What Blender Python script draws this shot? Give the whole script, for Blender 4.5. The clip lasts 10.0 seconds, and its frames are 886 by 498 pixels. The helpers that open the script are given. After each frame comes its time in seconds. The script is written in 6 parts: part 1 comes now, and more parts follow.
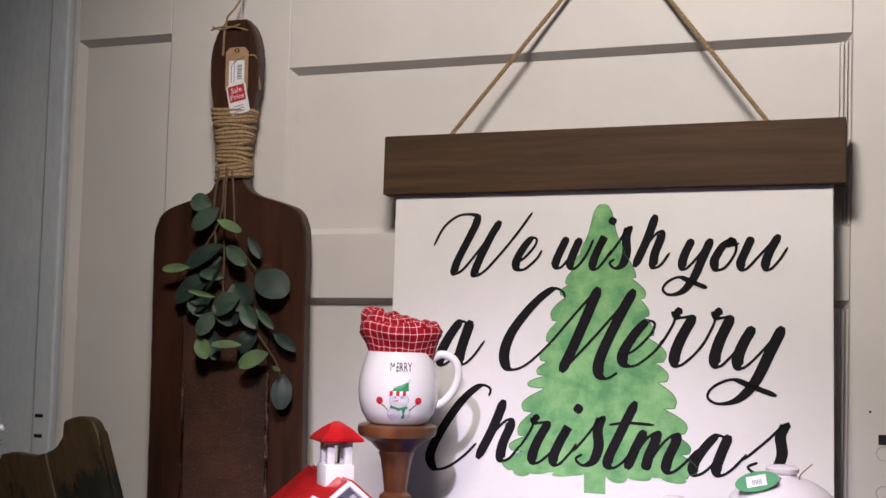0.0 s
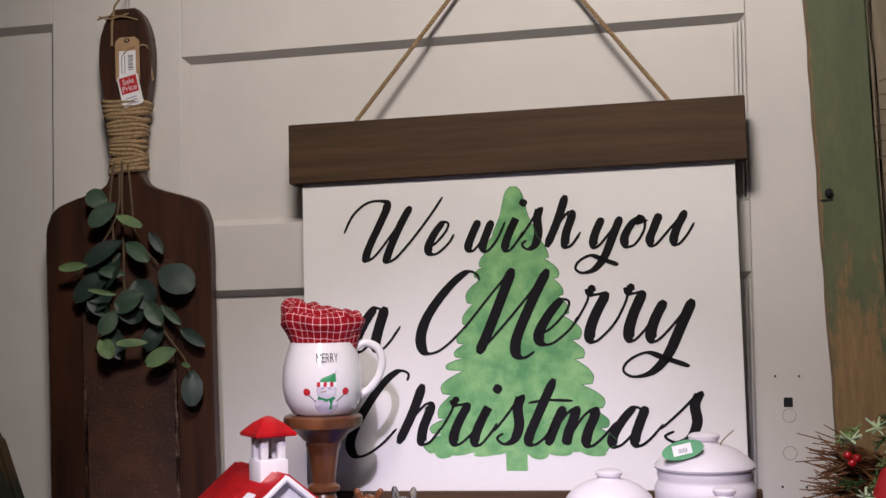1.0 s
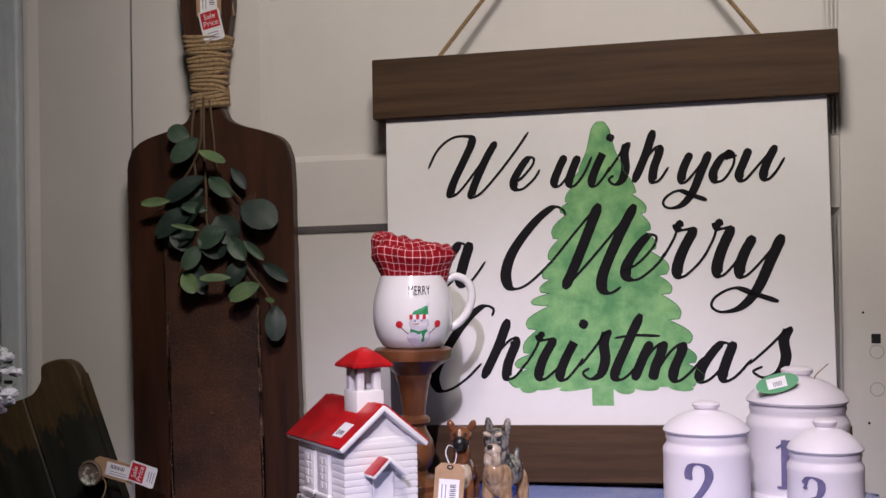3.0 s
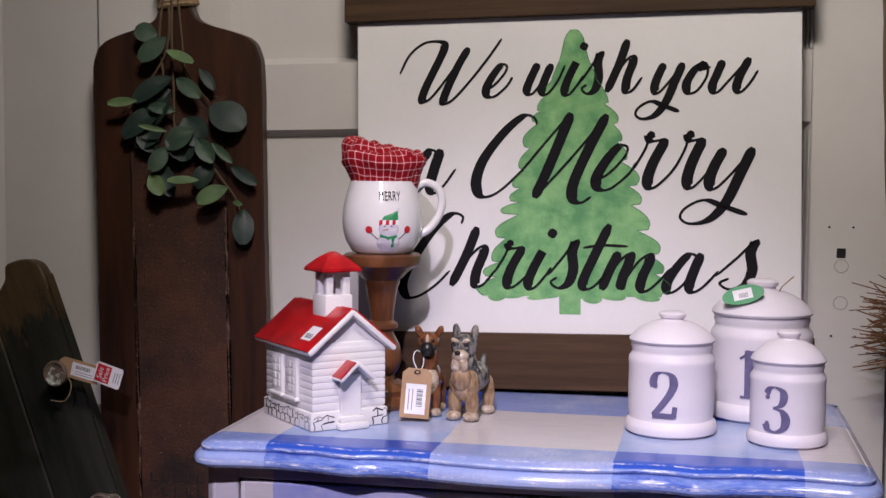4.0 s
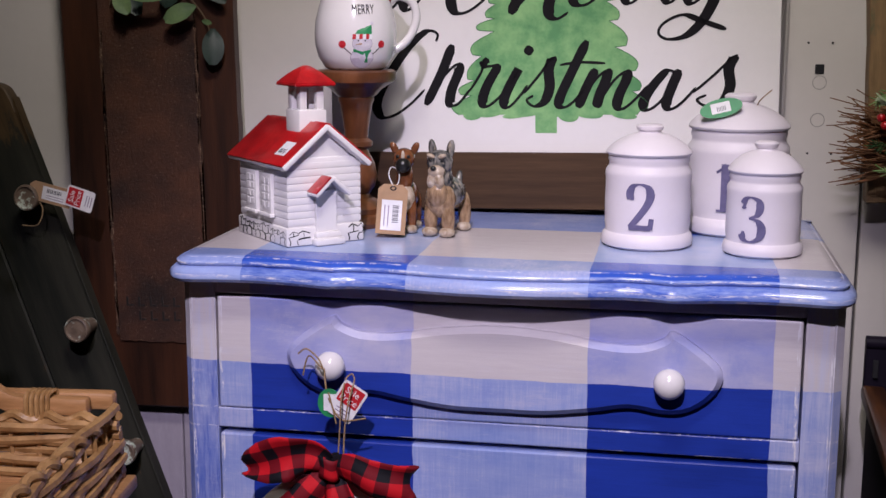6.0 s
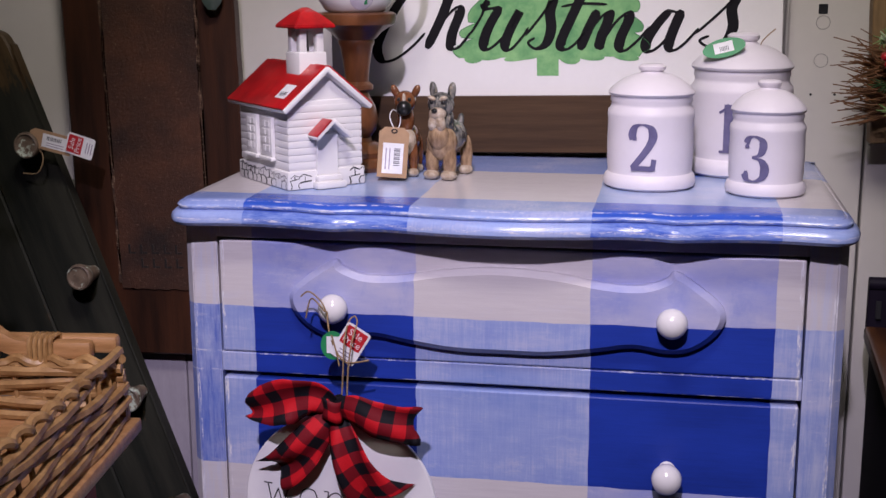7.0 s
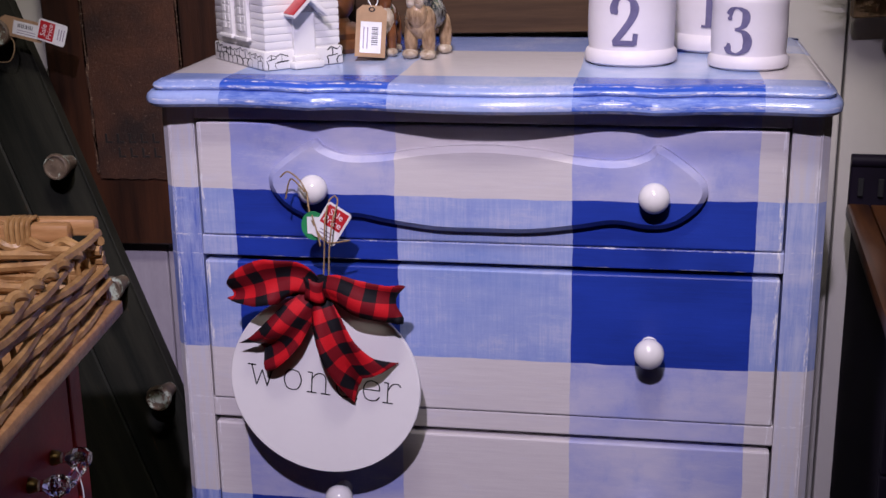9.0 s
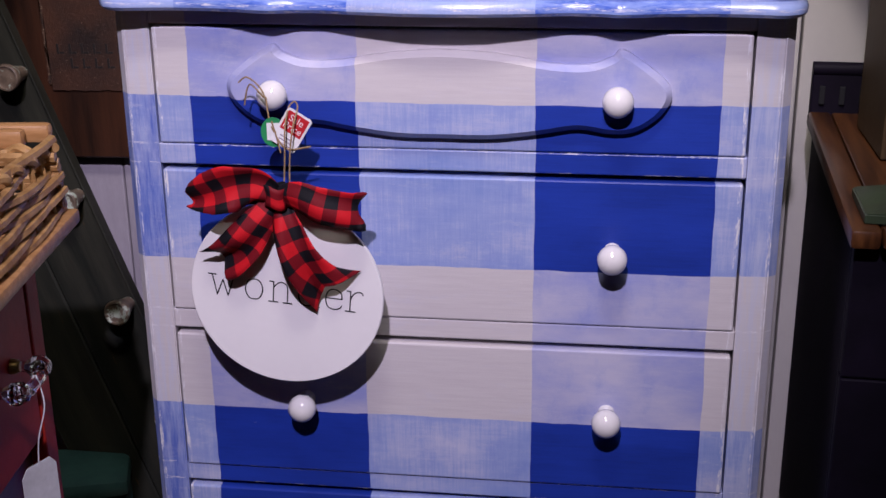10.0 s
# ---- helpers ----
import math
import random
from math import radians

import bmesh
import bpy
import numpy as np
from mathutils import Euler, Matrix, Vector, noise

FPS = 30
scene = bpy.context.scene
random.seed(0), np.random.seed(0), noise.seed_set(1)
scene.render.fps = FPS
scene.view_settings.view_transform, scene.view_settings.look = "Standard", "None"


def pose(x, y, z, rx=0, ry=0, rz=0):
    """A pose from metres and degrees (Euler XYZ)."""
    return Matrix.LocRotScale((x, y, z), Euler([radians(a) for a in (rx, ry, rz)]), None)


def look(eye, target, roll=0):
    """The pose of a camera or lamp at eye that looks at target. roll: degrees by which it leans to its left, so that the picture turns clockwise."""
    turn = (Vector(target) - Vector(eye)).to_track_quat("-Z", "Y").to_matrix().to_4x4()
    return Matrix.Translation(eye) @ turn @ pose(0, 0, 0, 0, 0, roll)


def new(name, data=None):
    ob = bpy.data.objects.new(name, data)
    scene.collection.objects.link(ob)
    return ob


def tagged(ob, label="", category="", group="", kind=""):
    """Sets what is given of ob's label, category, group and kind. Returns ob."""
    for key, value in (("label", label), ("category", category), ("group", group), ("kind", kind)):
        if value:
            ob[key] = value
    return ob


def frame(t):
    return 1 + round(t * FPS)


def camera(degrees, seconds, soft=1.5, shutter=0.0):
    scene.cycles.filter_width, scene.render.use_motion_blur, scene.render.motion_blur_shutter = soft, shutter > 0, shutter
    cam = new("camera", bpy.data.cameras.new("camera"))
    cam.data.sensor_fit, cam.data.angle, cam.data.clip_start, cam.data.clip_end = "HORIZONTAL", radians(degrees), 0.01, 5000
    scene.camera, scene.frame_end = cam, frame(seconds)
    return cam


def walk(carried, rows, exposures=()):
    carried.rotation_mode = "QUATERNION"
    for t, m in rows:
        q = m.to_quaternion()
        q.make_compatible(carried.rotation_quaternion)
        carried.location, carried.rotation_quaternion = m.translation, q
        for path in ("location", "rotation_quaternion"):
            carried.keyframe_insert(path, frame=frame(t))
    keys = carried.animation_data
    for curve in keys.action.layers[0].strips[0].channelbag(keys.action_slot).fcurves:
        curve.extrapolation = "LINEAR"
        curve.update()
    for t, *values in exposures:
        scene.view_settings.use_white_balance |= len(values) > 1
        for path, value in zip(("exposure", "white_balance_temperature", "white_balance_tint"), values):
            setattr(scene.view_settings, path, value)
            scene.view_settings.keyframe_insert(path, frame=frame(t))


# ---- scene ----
cam = camera(38.5, 10.0)
PATH = [
    (0, (0.472, -1.523, 1.445), (-0.22, 0.35, 1.557), 1.7),
    (0.5, (0.384, -1.551, 1.423), (-0.099, 0.386, 1.533), -0.1),
    (1, (0.339, -1.569, 1.46), (-0.09, 0.383, 1.536), -1.0),
    (1.5, (0.272, -1.573, 1.478), (-0.191, 0.37, 1.58), -0.9),
    (2, (0.251, -1.585, 1.475), (-0.231, 0.353, 1.594), -1.2),
    (2.5, (0.233, -1.601, 1.444), (-0.24, 0.339, 1.565), -1.0),
    (2.7, (0.236, -1.595, 1.435), (-0.238, 0.347, 1.509), -0.9),
    (3.8, (0.222, -1.587, 1.421), (-0.184, 0.368, 1.336), 0.2),
    (4, (0.221, -1.587, 1.418), (-0.181, 0.368, 1.288), 0.4),
    (4.5, (0.214, -1.586, 1.407), (-0.176, 0.366, 1.206), 0.6),
    (5, (0.216, -1.587, 1.394), (-0.169, 0.36, 1.147), 0.7),
    (5.5, (0.215, -1.581, 1.38), (-0.155, 0.361, 1.077), 0.6),
    (6, (0.214, -1.578, 1.365), (-0.138, 0.357, 1.004), 0.2),
    (6.2, (0.214, -1.578, 1.361), (-0.136, 0.355, 0.972), 0.1),
    (7.3, (0.214, -1.577, 1.343), (-0.138, 0.334, 0.891), -0.45),
    (7.5, (0.214, -1.577, 1.341), (-0.134, 0.334, 0.863), -0.7),
    (8, (0.214, -1.576, 1.336), (-0.126, 0.328, 0.826), -0.8),
    (8.5, (0.21, -1.574, 1.329), (-0.117, 0.318, 0.772), -0.9),
    (9, (0.216, -1.573, 1.311), (-0.106, 0.315, 0.736), -0.9),
    (9.5, (0.213, -1.568, 1.306), (-0.087, 0.306, 0.673), -0.9),
    (10, (0.206, -1.568, 1.283), (-0.043, 0.294, 0.597), -0.6),
]
walk(cam, [(t, look(eye, target, roll)) for t, eye, target, roll in PATH], ((0, 0.42), (1, 0.22), (2.5, 0.10), (4, 0.0), (7.5, -0.05), (9, 0.05), (10, 0.2)))

import itertools

# ---- light ----
world = bpy.data.worlds.new("shop_air")
world.use_nodes = True
world.node_tree.nodes["Background"].inputs[0].default_value = (0.72, 0.74, 0.86, 1)
world.node_tree.nodes["Background"].inputs[1].default_value = 0.008
scene.world = world


def lamp(name, eye, target, power, color, size, spot=0, blend=0.5):
    data = bpy.data.lights.new(name, "SPOT" if spot else "AREA")
    data.energy, data.color = power, color
    if spot:
        data.spot_size, data.spot_blend, data.shadow_soft_size = radians(spot), blend, size
    else:
        data.size = size
    ob = new(name, data)
    ob.matrix_world = look(eye, target)
    return ob


lamp("track_spot", (0.12, -2.14, 2.62), (-0.10, 0.0, 0.845), 276, (0.87, 0.765, 1.0), 0.03, 35.5, 0.9)
lamp("track_spot", (0.08, -0.95, 2.72), (0.0, 0.5, 1.78), 158, (1.0, 0.905, 0.84), 0.22, 88, 0.9)
# added soft fill from overhead that lifts the dark areas; no fixture stands for it
lamp("fill_light", (0.6, -1.6, 2.66), (0.6, -1.2, 0), 3, (1.0, 0.94, 0.88), 1.0)

# ---- materials ----


def nodes_of(name):
    m = bpy.data.materials.new(name)
    m.use_nodes = True
    nt = m.node_tree
    return m, nt, nt.nodes["Principled BSDF"]


def ramp(nt, fac, stops):
    r = nt.nodes.new("ShaderNodeValToRGB")
    els = r.color_ramp.elements
    while len(els) < len(stops):
        els.new(0.5)
    for e, (p, c) in zip(els, stops):
        e.position, e.color = p, (*c, 1) if len(c) == 3 else c
    nt.links.new(fac, r.inputs[0])
    return r.outputs[0]


def noise_of(nt, scale, stretch=(1, 1, 1), detail=4, rough=0.6, seed=0.0):
    tc = nt.nodes.new("ShaderNodeTexCoord")
    mp = nt.nodes.new("ShaderNodeMapping")
    mp.inputs["Scale"].default_value = stretch
    mp.inputs["Location"].default_value = (seed, seed * 0.7, seed * 1.3)
    nt.links.new(tc.outputs["Object"], mp.inputs[0])
    n = nt.nodes.new("ShaderNodeTexNoise")
    n.inputs["Scale"].default_value, n.inputs["Detail"].default_value, n.inputs["Roughness"].default_value = scale, detail, rough
    nt.links.new(mp.outputs[0], n.inputs["Vector"])
    return n.outputs["Fac"]


def blend(nt, fac, a, b, mode="MIX"):
    x = nt.nodes.new("ShaderNodeMix")
    x.data_type, x.blend_type = "RGBA", mode
    for sock, v in ((x.inputs[0], fac), (x.inputs[6], a), (x.inputs[7], b)):
        if isinstance(v, (int, float)):
            sock.default_value = v
        elif isinstance(v, tuple):
            sock.default_value = (*v, 1)
        else:
            nt.links.new(v, sock)
    return x.outputs[2]


def bump_of(nt, p, height, strength, distance):
    b = nt.nodes.new("ShaderNodeBump")
    b.inputs["Strength"].default_value, b.inputs["Distance"].default_value = strength, distance
    nt.links.new(height, b.inputs["Height"])
    nt.links.new(b.outputs[0], p.inputs["Normal"])


def plain(name, base, dark=None, rough=0.6, metal=0.0, scale=12, fine=90, stretch=(1, 1, 1), bump=0.15, dist=0.002, lo=0.35, hi=0.65, spec=0.5, coat=0.0, fleck=None, grain=0.5):
    """Two scales of noise between two colours, with fine relief."""
    m, nt, p = nodes_of(name)
    dark = dark or tuple(c * 0.8 for c in base)
    big = noise_of(nt, scale, stretch)
    small = noise_of(nt, fine, stretch, 6, 0.7, 3.1)
    col = ramp(nt, big, ((lo, dark), (hi, base)))
    tint = ramp(nt, small, ((0.3, (0.78, 0.78, 0.78)), (0.7, (1.1, 1.1, 1.1))))
    col = blend(nt, grain, col, tint, "MULTIPLY")
    if fleck:
        spots = ramp(nt, noise_of(nt, fleck[1], stretch, 5, 0.75, 7.7), ((fleck[2], (0, 0, 0)), (min(fleck[2] + 0.06, 1), (1, 1, 1))))
        col = blend(nt, spots, col, fleck[0])
    nt.links.new(col, p.inputs["Base Color"])
    p.inputs["Roughness"].default_value, p.inputs["Metallic"].default_value = rough, metal
    p.inputs["Specular IOR Level"].default_value, p.inputs["Coat Weight"].default_value = spec, coat
    if bump:
        bump_of(nt, p, small, bump, dist)
    return m


def maths(nt, op, a, b=None, c=None):
    x = nt.nodes.new("ShaderNodeMath")
    x.operation = op
    for sock, v in zip(x.inputs, (a, b, c)):
        if v is None:
            continue
        if isinstance(v, (int, float)):
            sock.default_value = v
        else:
            nt.links.new(v, sock)
    return x.outputs[0]


def band(nt, value, lo, hi):
    return maths(nt, "MULTIPLY", maths(nt, "GREATER_THAN", value, lo), maths(nt, "LESS_THAN", value, hi))


def gingham(name, rows_axis, rows, gloss=0.35, seed=0.0, edges=(), flake=0.69, sides=(), deepest=(0.010, 0.030, 0.25), bare=0.53, scrub=None, varnish=0.0, column=((0.27, 0.30, 0.58), (0.36, 0.37, 0.58), (0.47, 0.46, 0.60))):
    """Hand-painted buffalo check: blue columns crossed with blue rows, brushed and worn through to white."""
    m, nt, p = nodes_of(name)
    tc = nt.nodes.new("ShaderNodeTexCoord")
    sep = nt.nodes.new("ShaderNodeSeparateXYZ")
    nt.links.new(tc.outputs["Object"], sep.inputs[0])
    wob = maths(nt, "MULTIPLY_ADD", noise_of(nt, 9, (1, 1, 1), 3), 0.008, -0.004)
    x = maths(nt, "ADD", sep.outputs["X"], wob)
    v = maths(nt, "ADD", sep.outputs[rows_axis], wob)
    cols = maths(nt, "ADD", band(nt, x, -0.334, -0.112), band(nt, x, 0.117, 0.346))
    r = None
    for lo, hi in rows:
        b = band(nt, v, lo, hi)
        r = b if r is None else maths(nt, "ADD", r, b)
    level = maths(nt, "ADD", cols, r)
    brush_h = noise_of(nt, 22, (0.7, 6, 14), 6, 0.7, seed)
    brush_v = noise_of(nt, 22, (14, 6, 0.7), 6, 0.7, seed + 5)
    weave = maths(nt, "ADD", brush_h, brush_v)
    white = ramp(nt, brush_h, ((0.3, (0.53, 0.49, 0.51)), (0.7, (0.60, 0.565, 0.575))))
    cloud = noise_of(nt, 7, (1, 1, 2.5), 5, 0.6, seed + 3)
    half = maths(nt, "ADD", maths(nt, "MULTIPLY", maths(nt, "ADD", maths(nt, "MULTIPLY", brush_v, 1.3), maths(nt, "MULTIPLY", brush_h, 0.5)), 0.22), maths(nt, "MULTIPLY", cloud, 0.58))
    rowtone = ramp(nt, half, ((0.36, (0.20, 0.275, 0.57)), (0.5, (0.285, 0.345, 0.61)), (0.64, (0.47, 0.485, 0.66))))
    coltone = ramp(nt, cloud, tuple(zip((0.32, 0.5, 0.68), column)))
    mid = blend(nt, r, coltone, rowtone)
    deep = ramp(nt, maths(nt, "ADD", cloud, maths(nt, "MULTIPLY", brush_h, 0.5)), ((0.55, deepest), (0.95, tuple(1.45 * q for q in deepest))))
    one = maths(nt, "GREATER_THAN", level, 0.5)
    two = maths(nt, "GREATER_THAN", level, 1.5)
    col = blend(nt, two, blend(nt, one, white, mid), deep)
    if scrub:
        rub = ramp(nt, noise_of(nt, 30, (0.6, 1, 4), 8, 0.75, seed + 31), ((0.40, (0.10, 0.10, 0.10)), (0.66, (0.85, 0.85, 0.85))))
        col = blend(nt, maths(nt, "MULTIPLY", rub, band(nt, sep.outputs["Z"], *scrub)), col, (0.34, 0.44, 0.74))
    else:
        outer = maths(nt, "GREATER_THAN", maths(nt, "ABSOLUTE", sep.outputs["X"]), 0.3836)
        rub = ramp(nt, noise_of(nt, 26, (5, 5, 0.35), 8, 0.75, seed + 37), ((0.42, (0, 0, 0)), (0.68, (0.75, 0.75, 0.75))))
        col = blend(nt, maths(nt, "MULTIPLY", rub, outer), col, (0.50, 0.53, 0.68))
        scrape = ramp(nt, noise_of(nt, 16, (0.8, 1, 3), 9, 0.8, seed + 41), ((0.55, (0, 0, 0)), (0.72, (0.55, 0.55, 0.55))))
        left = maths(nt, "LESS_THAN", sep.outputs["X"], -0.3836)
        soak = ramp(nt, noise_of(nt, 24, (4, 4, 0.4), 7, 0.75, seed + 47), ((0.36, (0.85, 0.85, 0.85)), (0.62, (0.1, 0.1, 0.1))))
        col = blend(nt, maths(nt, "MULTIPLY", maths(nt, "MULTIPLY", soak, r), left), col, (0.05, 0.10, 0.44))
        smear = ramp(nt, noise_of(nt, 11, (1.6, 1, 0.9), 7, 0.7, seed + 53), ((0.52, (0, 0, 0)), (0.70, (0.40, 0.40, 0.40))))
        col = blend(nt, maths(nt, "MULTIPLY", smear, maths(nt, "SUBTRACT", one, two)), col, (0.13, 0.20, 0.55))
        col = blend(nt, maths(nt, "MULTIPLY", scrape, maths(nt, "SUBTRACT", 1.0, two)), col, (0.54, 0.53, 0.62))
    scuff = noise_of(nt, 38, (0.6, 1, 2.5), 8, 0.8, seed + 11)
    wear = ramp(nt, scuff, ((flake, (0, 0, 0)), (flake + 0.03, (1, 1, 1))))
    rubbed = None
    for lo, hi in edges:
        b = band(nt, sep.outputs["Z"], lo, hi)
        rubbed = b if rubbed is None else maths(nt, "ADD", rubbed, b)
    if rubbed is not None:
        streak = noise_of(nt, 30, (1.5, 1, 6), 8, 0.85, seed + 17)
        worn = ramp(nt, streak, ((bare, (0, 0, 0)), (bare + 0.09, (1, 1, 1))))
        wear = maths(nt, "MAXIMUM", wear, maths(nt, "MULTIPLY", worn, rubbed))
    for lo, hi in sides:
        b = maths(nt, "ADD", band(nt, sep.outputs["X"], lo, hi), band(nt, sep.outputs["X"], -hi, -lo))
        drag = ramp(nt, noise_of(nt, 30, (4, 1, 0.7), 8, 0.8, seed + 23), ((0.51, (0, 0, 0)), (0.57, (1, 1, 1))))
        wear = maths(nt, "MAXIMUM", wear, maths(nt, "MULTIPLY", drag, b))
    col = blend(nt, wear, col, (0.70, 0.69, 0.73))
    nt.links.new(col, p.inputs["Base Color"])
    p.inputs["Roughness"].default_value = gloss
    p.inputs["Specular IOR Level"].default_value = 0.4
    p.inputs["Coat Weight"].default_value, p.inputs["Coat Roughness"].default_value = varnish, 0.22
    bump_of(nt, p, maths(nt, "ADD", brush_h, maths(nt, "MULTIPLY", scuff, 0.8)), 0.2, 0.0012)
    return m


CHECK_ROWS = ((0.681, 0.907), (0.228, 0.457))
TOP_ROWS = ((-0.2, 0.03), (0.262, 0.7))
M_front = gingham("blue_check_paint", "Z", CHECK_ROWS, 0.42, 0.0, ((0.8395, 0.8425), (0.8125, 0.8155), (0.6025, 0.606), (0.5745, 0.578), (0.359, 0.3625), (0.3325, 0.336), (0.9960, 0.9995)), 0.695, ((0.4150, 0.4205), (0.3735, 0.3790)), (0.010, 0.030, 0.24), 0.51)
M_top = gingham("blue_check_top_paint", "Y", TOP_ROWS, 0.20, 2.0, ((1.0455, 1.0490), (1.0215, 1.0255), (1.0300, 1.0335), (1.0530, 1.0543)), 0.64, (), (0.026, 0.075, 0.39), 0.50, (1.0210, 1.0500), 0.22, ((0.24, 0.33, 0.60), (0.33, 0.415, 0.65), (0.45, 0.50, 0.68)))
M_white = plain("door_white_paint", (0.62, 0.59, 0.56), (0.56, 0.535, 0.51), 0.5, scale=3, fine=60, bump=0.08, dist=0.001, grain=0.08)
# white boards toned down to lilac-grey: shade and violet light put into the colour
M_shadewhite = plain("shaded_white_paint", (0.40, 0.36, 0.43), (0.34, 0.31, 0.37), 0.6, scale=5, fine=70, stretch=(1, 1, 0.3), bump=0.1)
M_plaque = plain("bright_white_paint", (0.84, 0.82, 0.83), (0.81, 0.79, 0.80), 0.5, scale=5, bump=0.03, grain=0.06)
M_wall = plain("plaster_grey", (0.42, 0.42, 0.44), rough=0.8, scale=2)
M_bluegrey = plain("blue_grey_paint", (0.62, 0.66, 0.69), (0.52, 0.57, 0.61), 0.6, scale=4, stretch=(1, 1, 0.3))
M_floor = plain("old_floor_boards", (0.14, 0.085, 0.05), (0.07, 0.042, 0.026), 0.5, scale=6, stretch=(6, 0.5, 1))
M_ceil = plain("ceiling_dark", (0.25, 0.25, 0.26), rough=0.9, scale=3)
M_gap = plain("dark_gap", (0.01, 0.01, 0.014), rough=0.9, bump=0)
M_plank = plain("dark_stained_pine", (0.075, 0.042, 0.022), (0.045, 0.025, 0.014), 0.6, scale=8, fine=70, stretch=(0.5, 4, 9), bump=0.15, spec=0.15)
M_canvas = plain("white_sign_paint", (0.76, 0.74, 0.73), (0.72, 0.70, 0.69), 0.55, scale=5, bump=0.04, grain=0.08)
M_ink = plain("black_lettering", (0.012, 0.011, 0.013), rough=0.7, bump=0, spec=0.1)
M_tree = plain("green_watercolour", (0.24, 0.49, 0.19), (0.085, 0.28, 0.10), 0.6, scale=24, fine=70, bump=0.02, lo=0.36, hi=0.64, grain=0.35)
M_treeline = plain("green_outline", (0.05, 0.22, 0.07), rough=0.6, bump=0)
M_rope = plain("jute_twine", (0.36, 0.25, 0.135), (0.22, 0.14, 0.07), 0.9, scale=200, fine=500, bump=0.6)
M_board = plain("walnut_board", (0.054, 0.019, 0.009), (0.018, 0.007, 0.004), 0.42, scale=6, fine=60, stretch=(5, 2, 0.5), bump=0.25)
M_rust = plain("rusted_steel", (0.095, 0.036, 0.018), (0.022, 0.012, 0.010), 0.7, 0.3, scale=7, fine=220, bump=0.7, dist=0.002, fleck=((0.26, 0.17, 0.11), 300, 0.62))
M_rustedge = plain("flaked_steel_edge", (0.13, 0.065, 0.038), (0.04, 0.020, 0.014), 0.8, 0.2, scale=40, fine=260, bump=0.8, dist=0.002, fleck=((0.30, 0.21, 0.14), 300, 0.56))
M_rustmark = plain("stamped_dark", (0.012, 0.008, 0.007), rough=0.8, bump=0)
M_ceram = plain("white_glaze", (0.74, 0.72, 0.715), (0.71, 0.69, 0.685), 0.14, scale=6, bump=0.02, coat=0.3, grain=0.08)
M_matte = plain("matte_stoneware", (0.72, 0.675, 0.72), (0.68, 0.64, 0.68), 0.5, scale=9, fine=120, bump=0.06, grain=0.08)
M_numb = plain("slate_numeral", (0.095, 0.085, 0.18), (0.15, 0.135, 0.25), 0.5, scale=40, bump=0.02)
M_red = plain("red_glaze", (0.46, 0.008, 0.012), (0.28, 0.004, 0.008), 0.28, scale=30, fine=120, bump=0.15, coat=0.2, fleck=((0.62, 0.20, 0.20), 70, 0.70))
M_black = plain("black_glaze", (0.012, 0.012, 0.012), rough=0.3, bump=0)
M_turned = plain("turned_wood", (0.165, 0.062, 0.024), (0.07, 0.025, 0.010), 0.32, scale=9, fine=50, stretch=(3, 3, 0.8), bump=0.15, coat=0.15)
M_kraft = plain("kraft_card", (0.40, 0.25, 0.14), rough=0.8, scale=30)
M_paper = plain("white_label", (0.80, 0.80, 0.82), rough=0.6, scale=20, bump=0)
M_tagred = plain("red_print", (0.52, 0.015, 0.025), rough=0.5, bump=0)
M_taggreen = plain("green_print", (0.02, 0.26, 0.09), rough=0.5, bump=0)
M_grey = plain("grey_print", (0.10, 0.10, 0.12), rough=0.6, bump=0)
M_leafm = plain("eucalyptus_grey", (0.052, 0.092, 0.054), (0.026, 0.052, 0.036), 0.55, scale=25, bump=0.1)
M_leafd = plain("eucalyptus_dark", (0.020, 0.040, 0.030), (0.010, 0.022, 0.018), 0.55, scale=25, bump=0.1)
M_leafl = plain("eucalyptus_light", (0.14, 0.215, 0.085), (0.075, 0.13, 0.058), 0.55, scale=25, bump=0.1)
M_stem = plain("stem_brown", (0.10, 0.065, 0.035), rough=0.7)
M_peg = plain("dark_green_board", (0.034, 0.034, 0.026), (0.012, 0.014, 0.012), 0.5, scale=5, fine=60, stretch=(4, 2, 0.5), bump=0.25, spec=0.22, fleck=((0.10, 0.055, 0.026), 8, 0.62))


def worn_part(m, axis, full, none, color, scale, bias=0.0, wide=0.5):
    """Lets bare wood show through, more and more from `none` to `full` along one axis."""
    nt = m.node_tree
    p = nt.nodes["Principled BSDF"]
    old = p.inputs["Base Color"].links[0].from_socket
    tc = nt.nodes.new("ShaderNodeTexCoord")
    sep = nt.nodes.new("ShaderNodeSeparateXYZ")
    nt.links.new(tc.outputs["Object"], sep.inputs[0])
    mr = nt.nodes.new("ShaderNodeMapRange")
    mr.inputs[1].default_value, mr.inputs[2].default_value = none, full
    nt.links.new(sep.outputs[axis], mr.inputs[0])
    n = noise_of(nt, scale, (2, 2, 0.7), 7, 0.7, 4.4)
    s = maths(nt, "ADD", maths(nt, "MULTIPLY", mr.outputs[0], wide), maths(nt, "ADD", n, bias - wide / 2))
    mask = ramp(nt, s, ((0.5, (0, 0, 0)), (0.58, (1, 1, 1))))
    grain = ramp(nt, noise_of(nt, 40, (4, 4, 0.4), 5, 0.7, 1.2), ((0.3, tuple(0.6 * c for c in color)), (0.7, color)))
    nt.links.new(blend(nt, mask, old, grain), p.inputs["Base Color"])


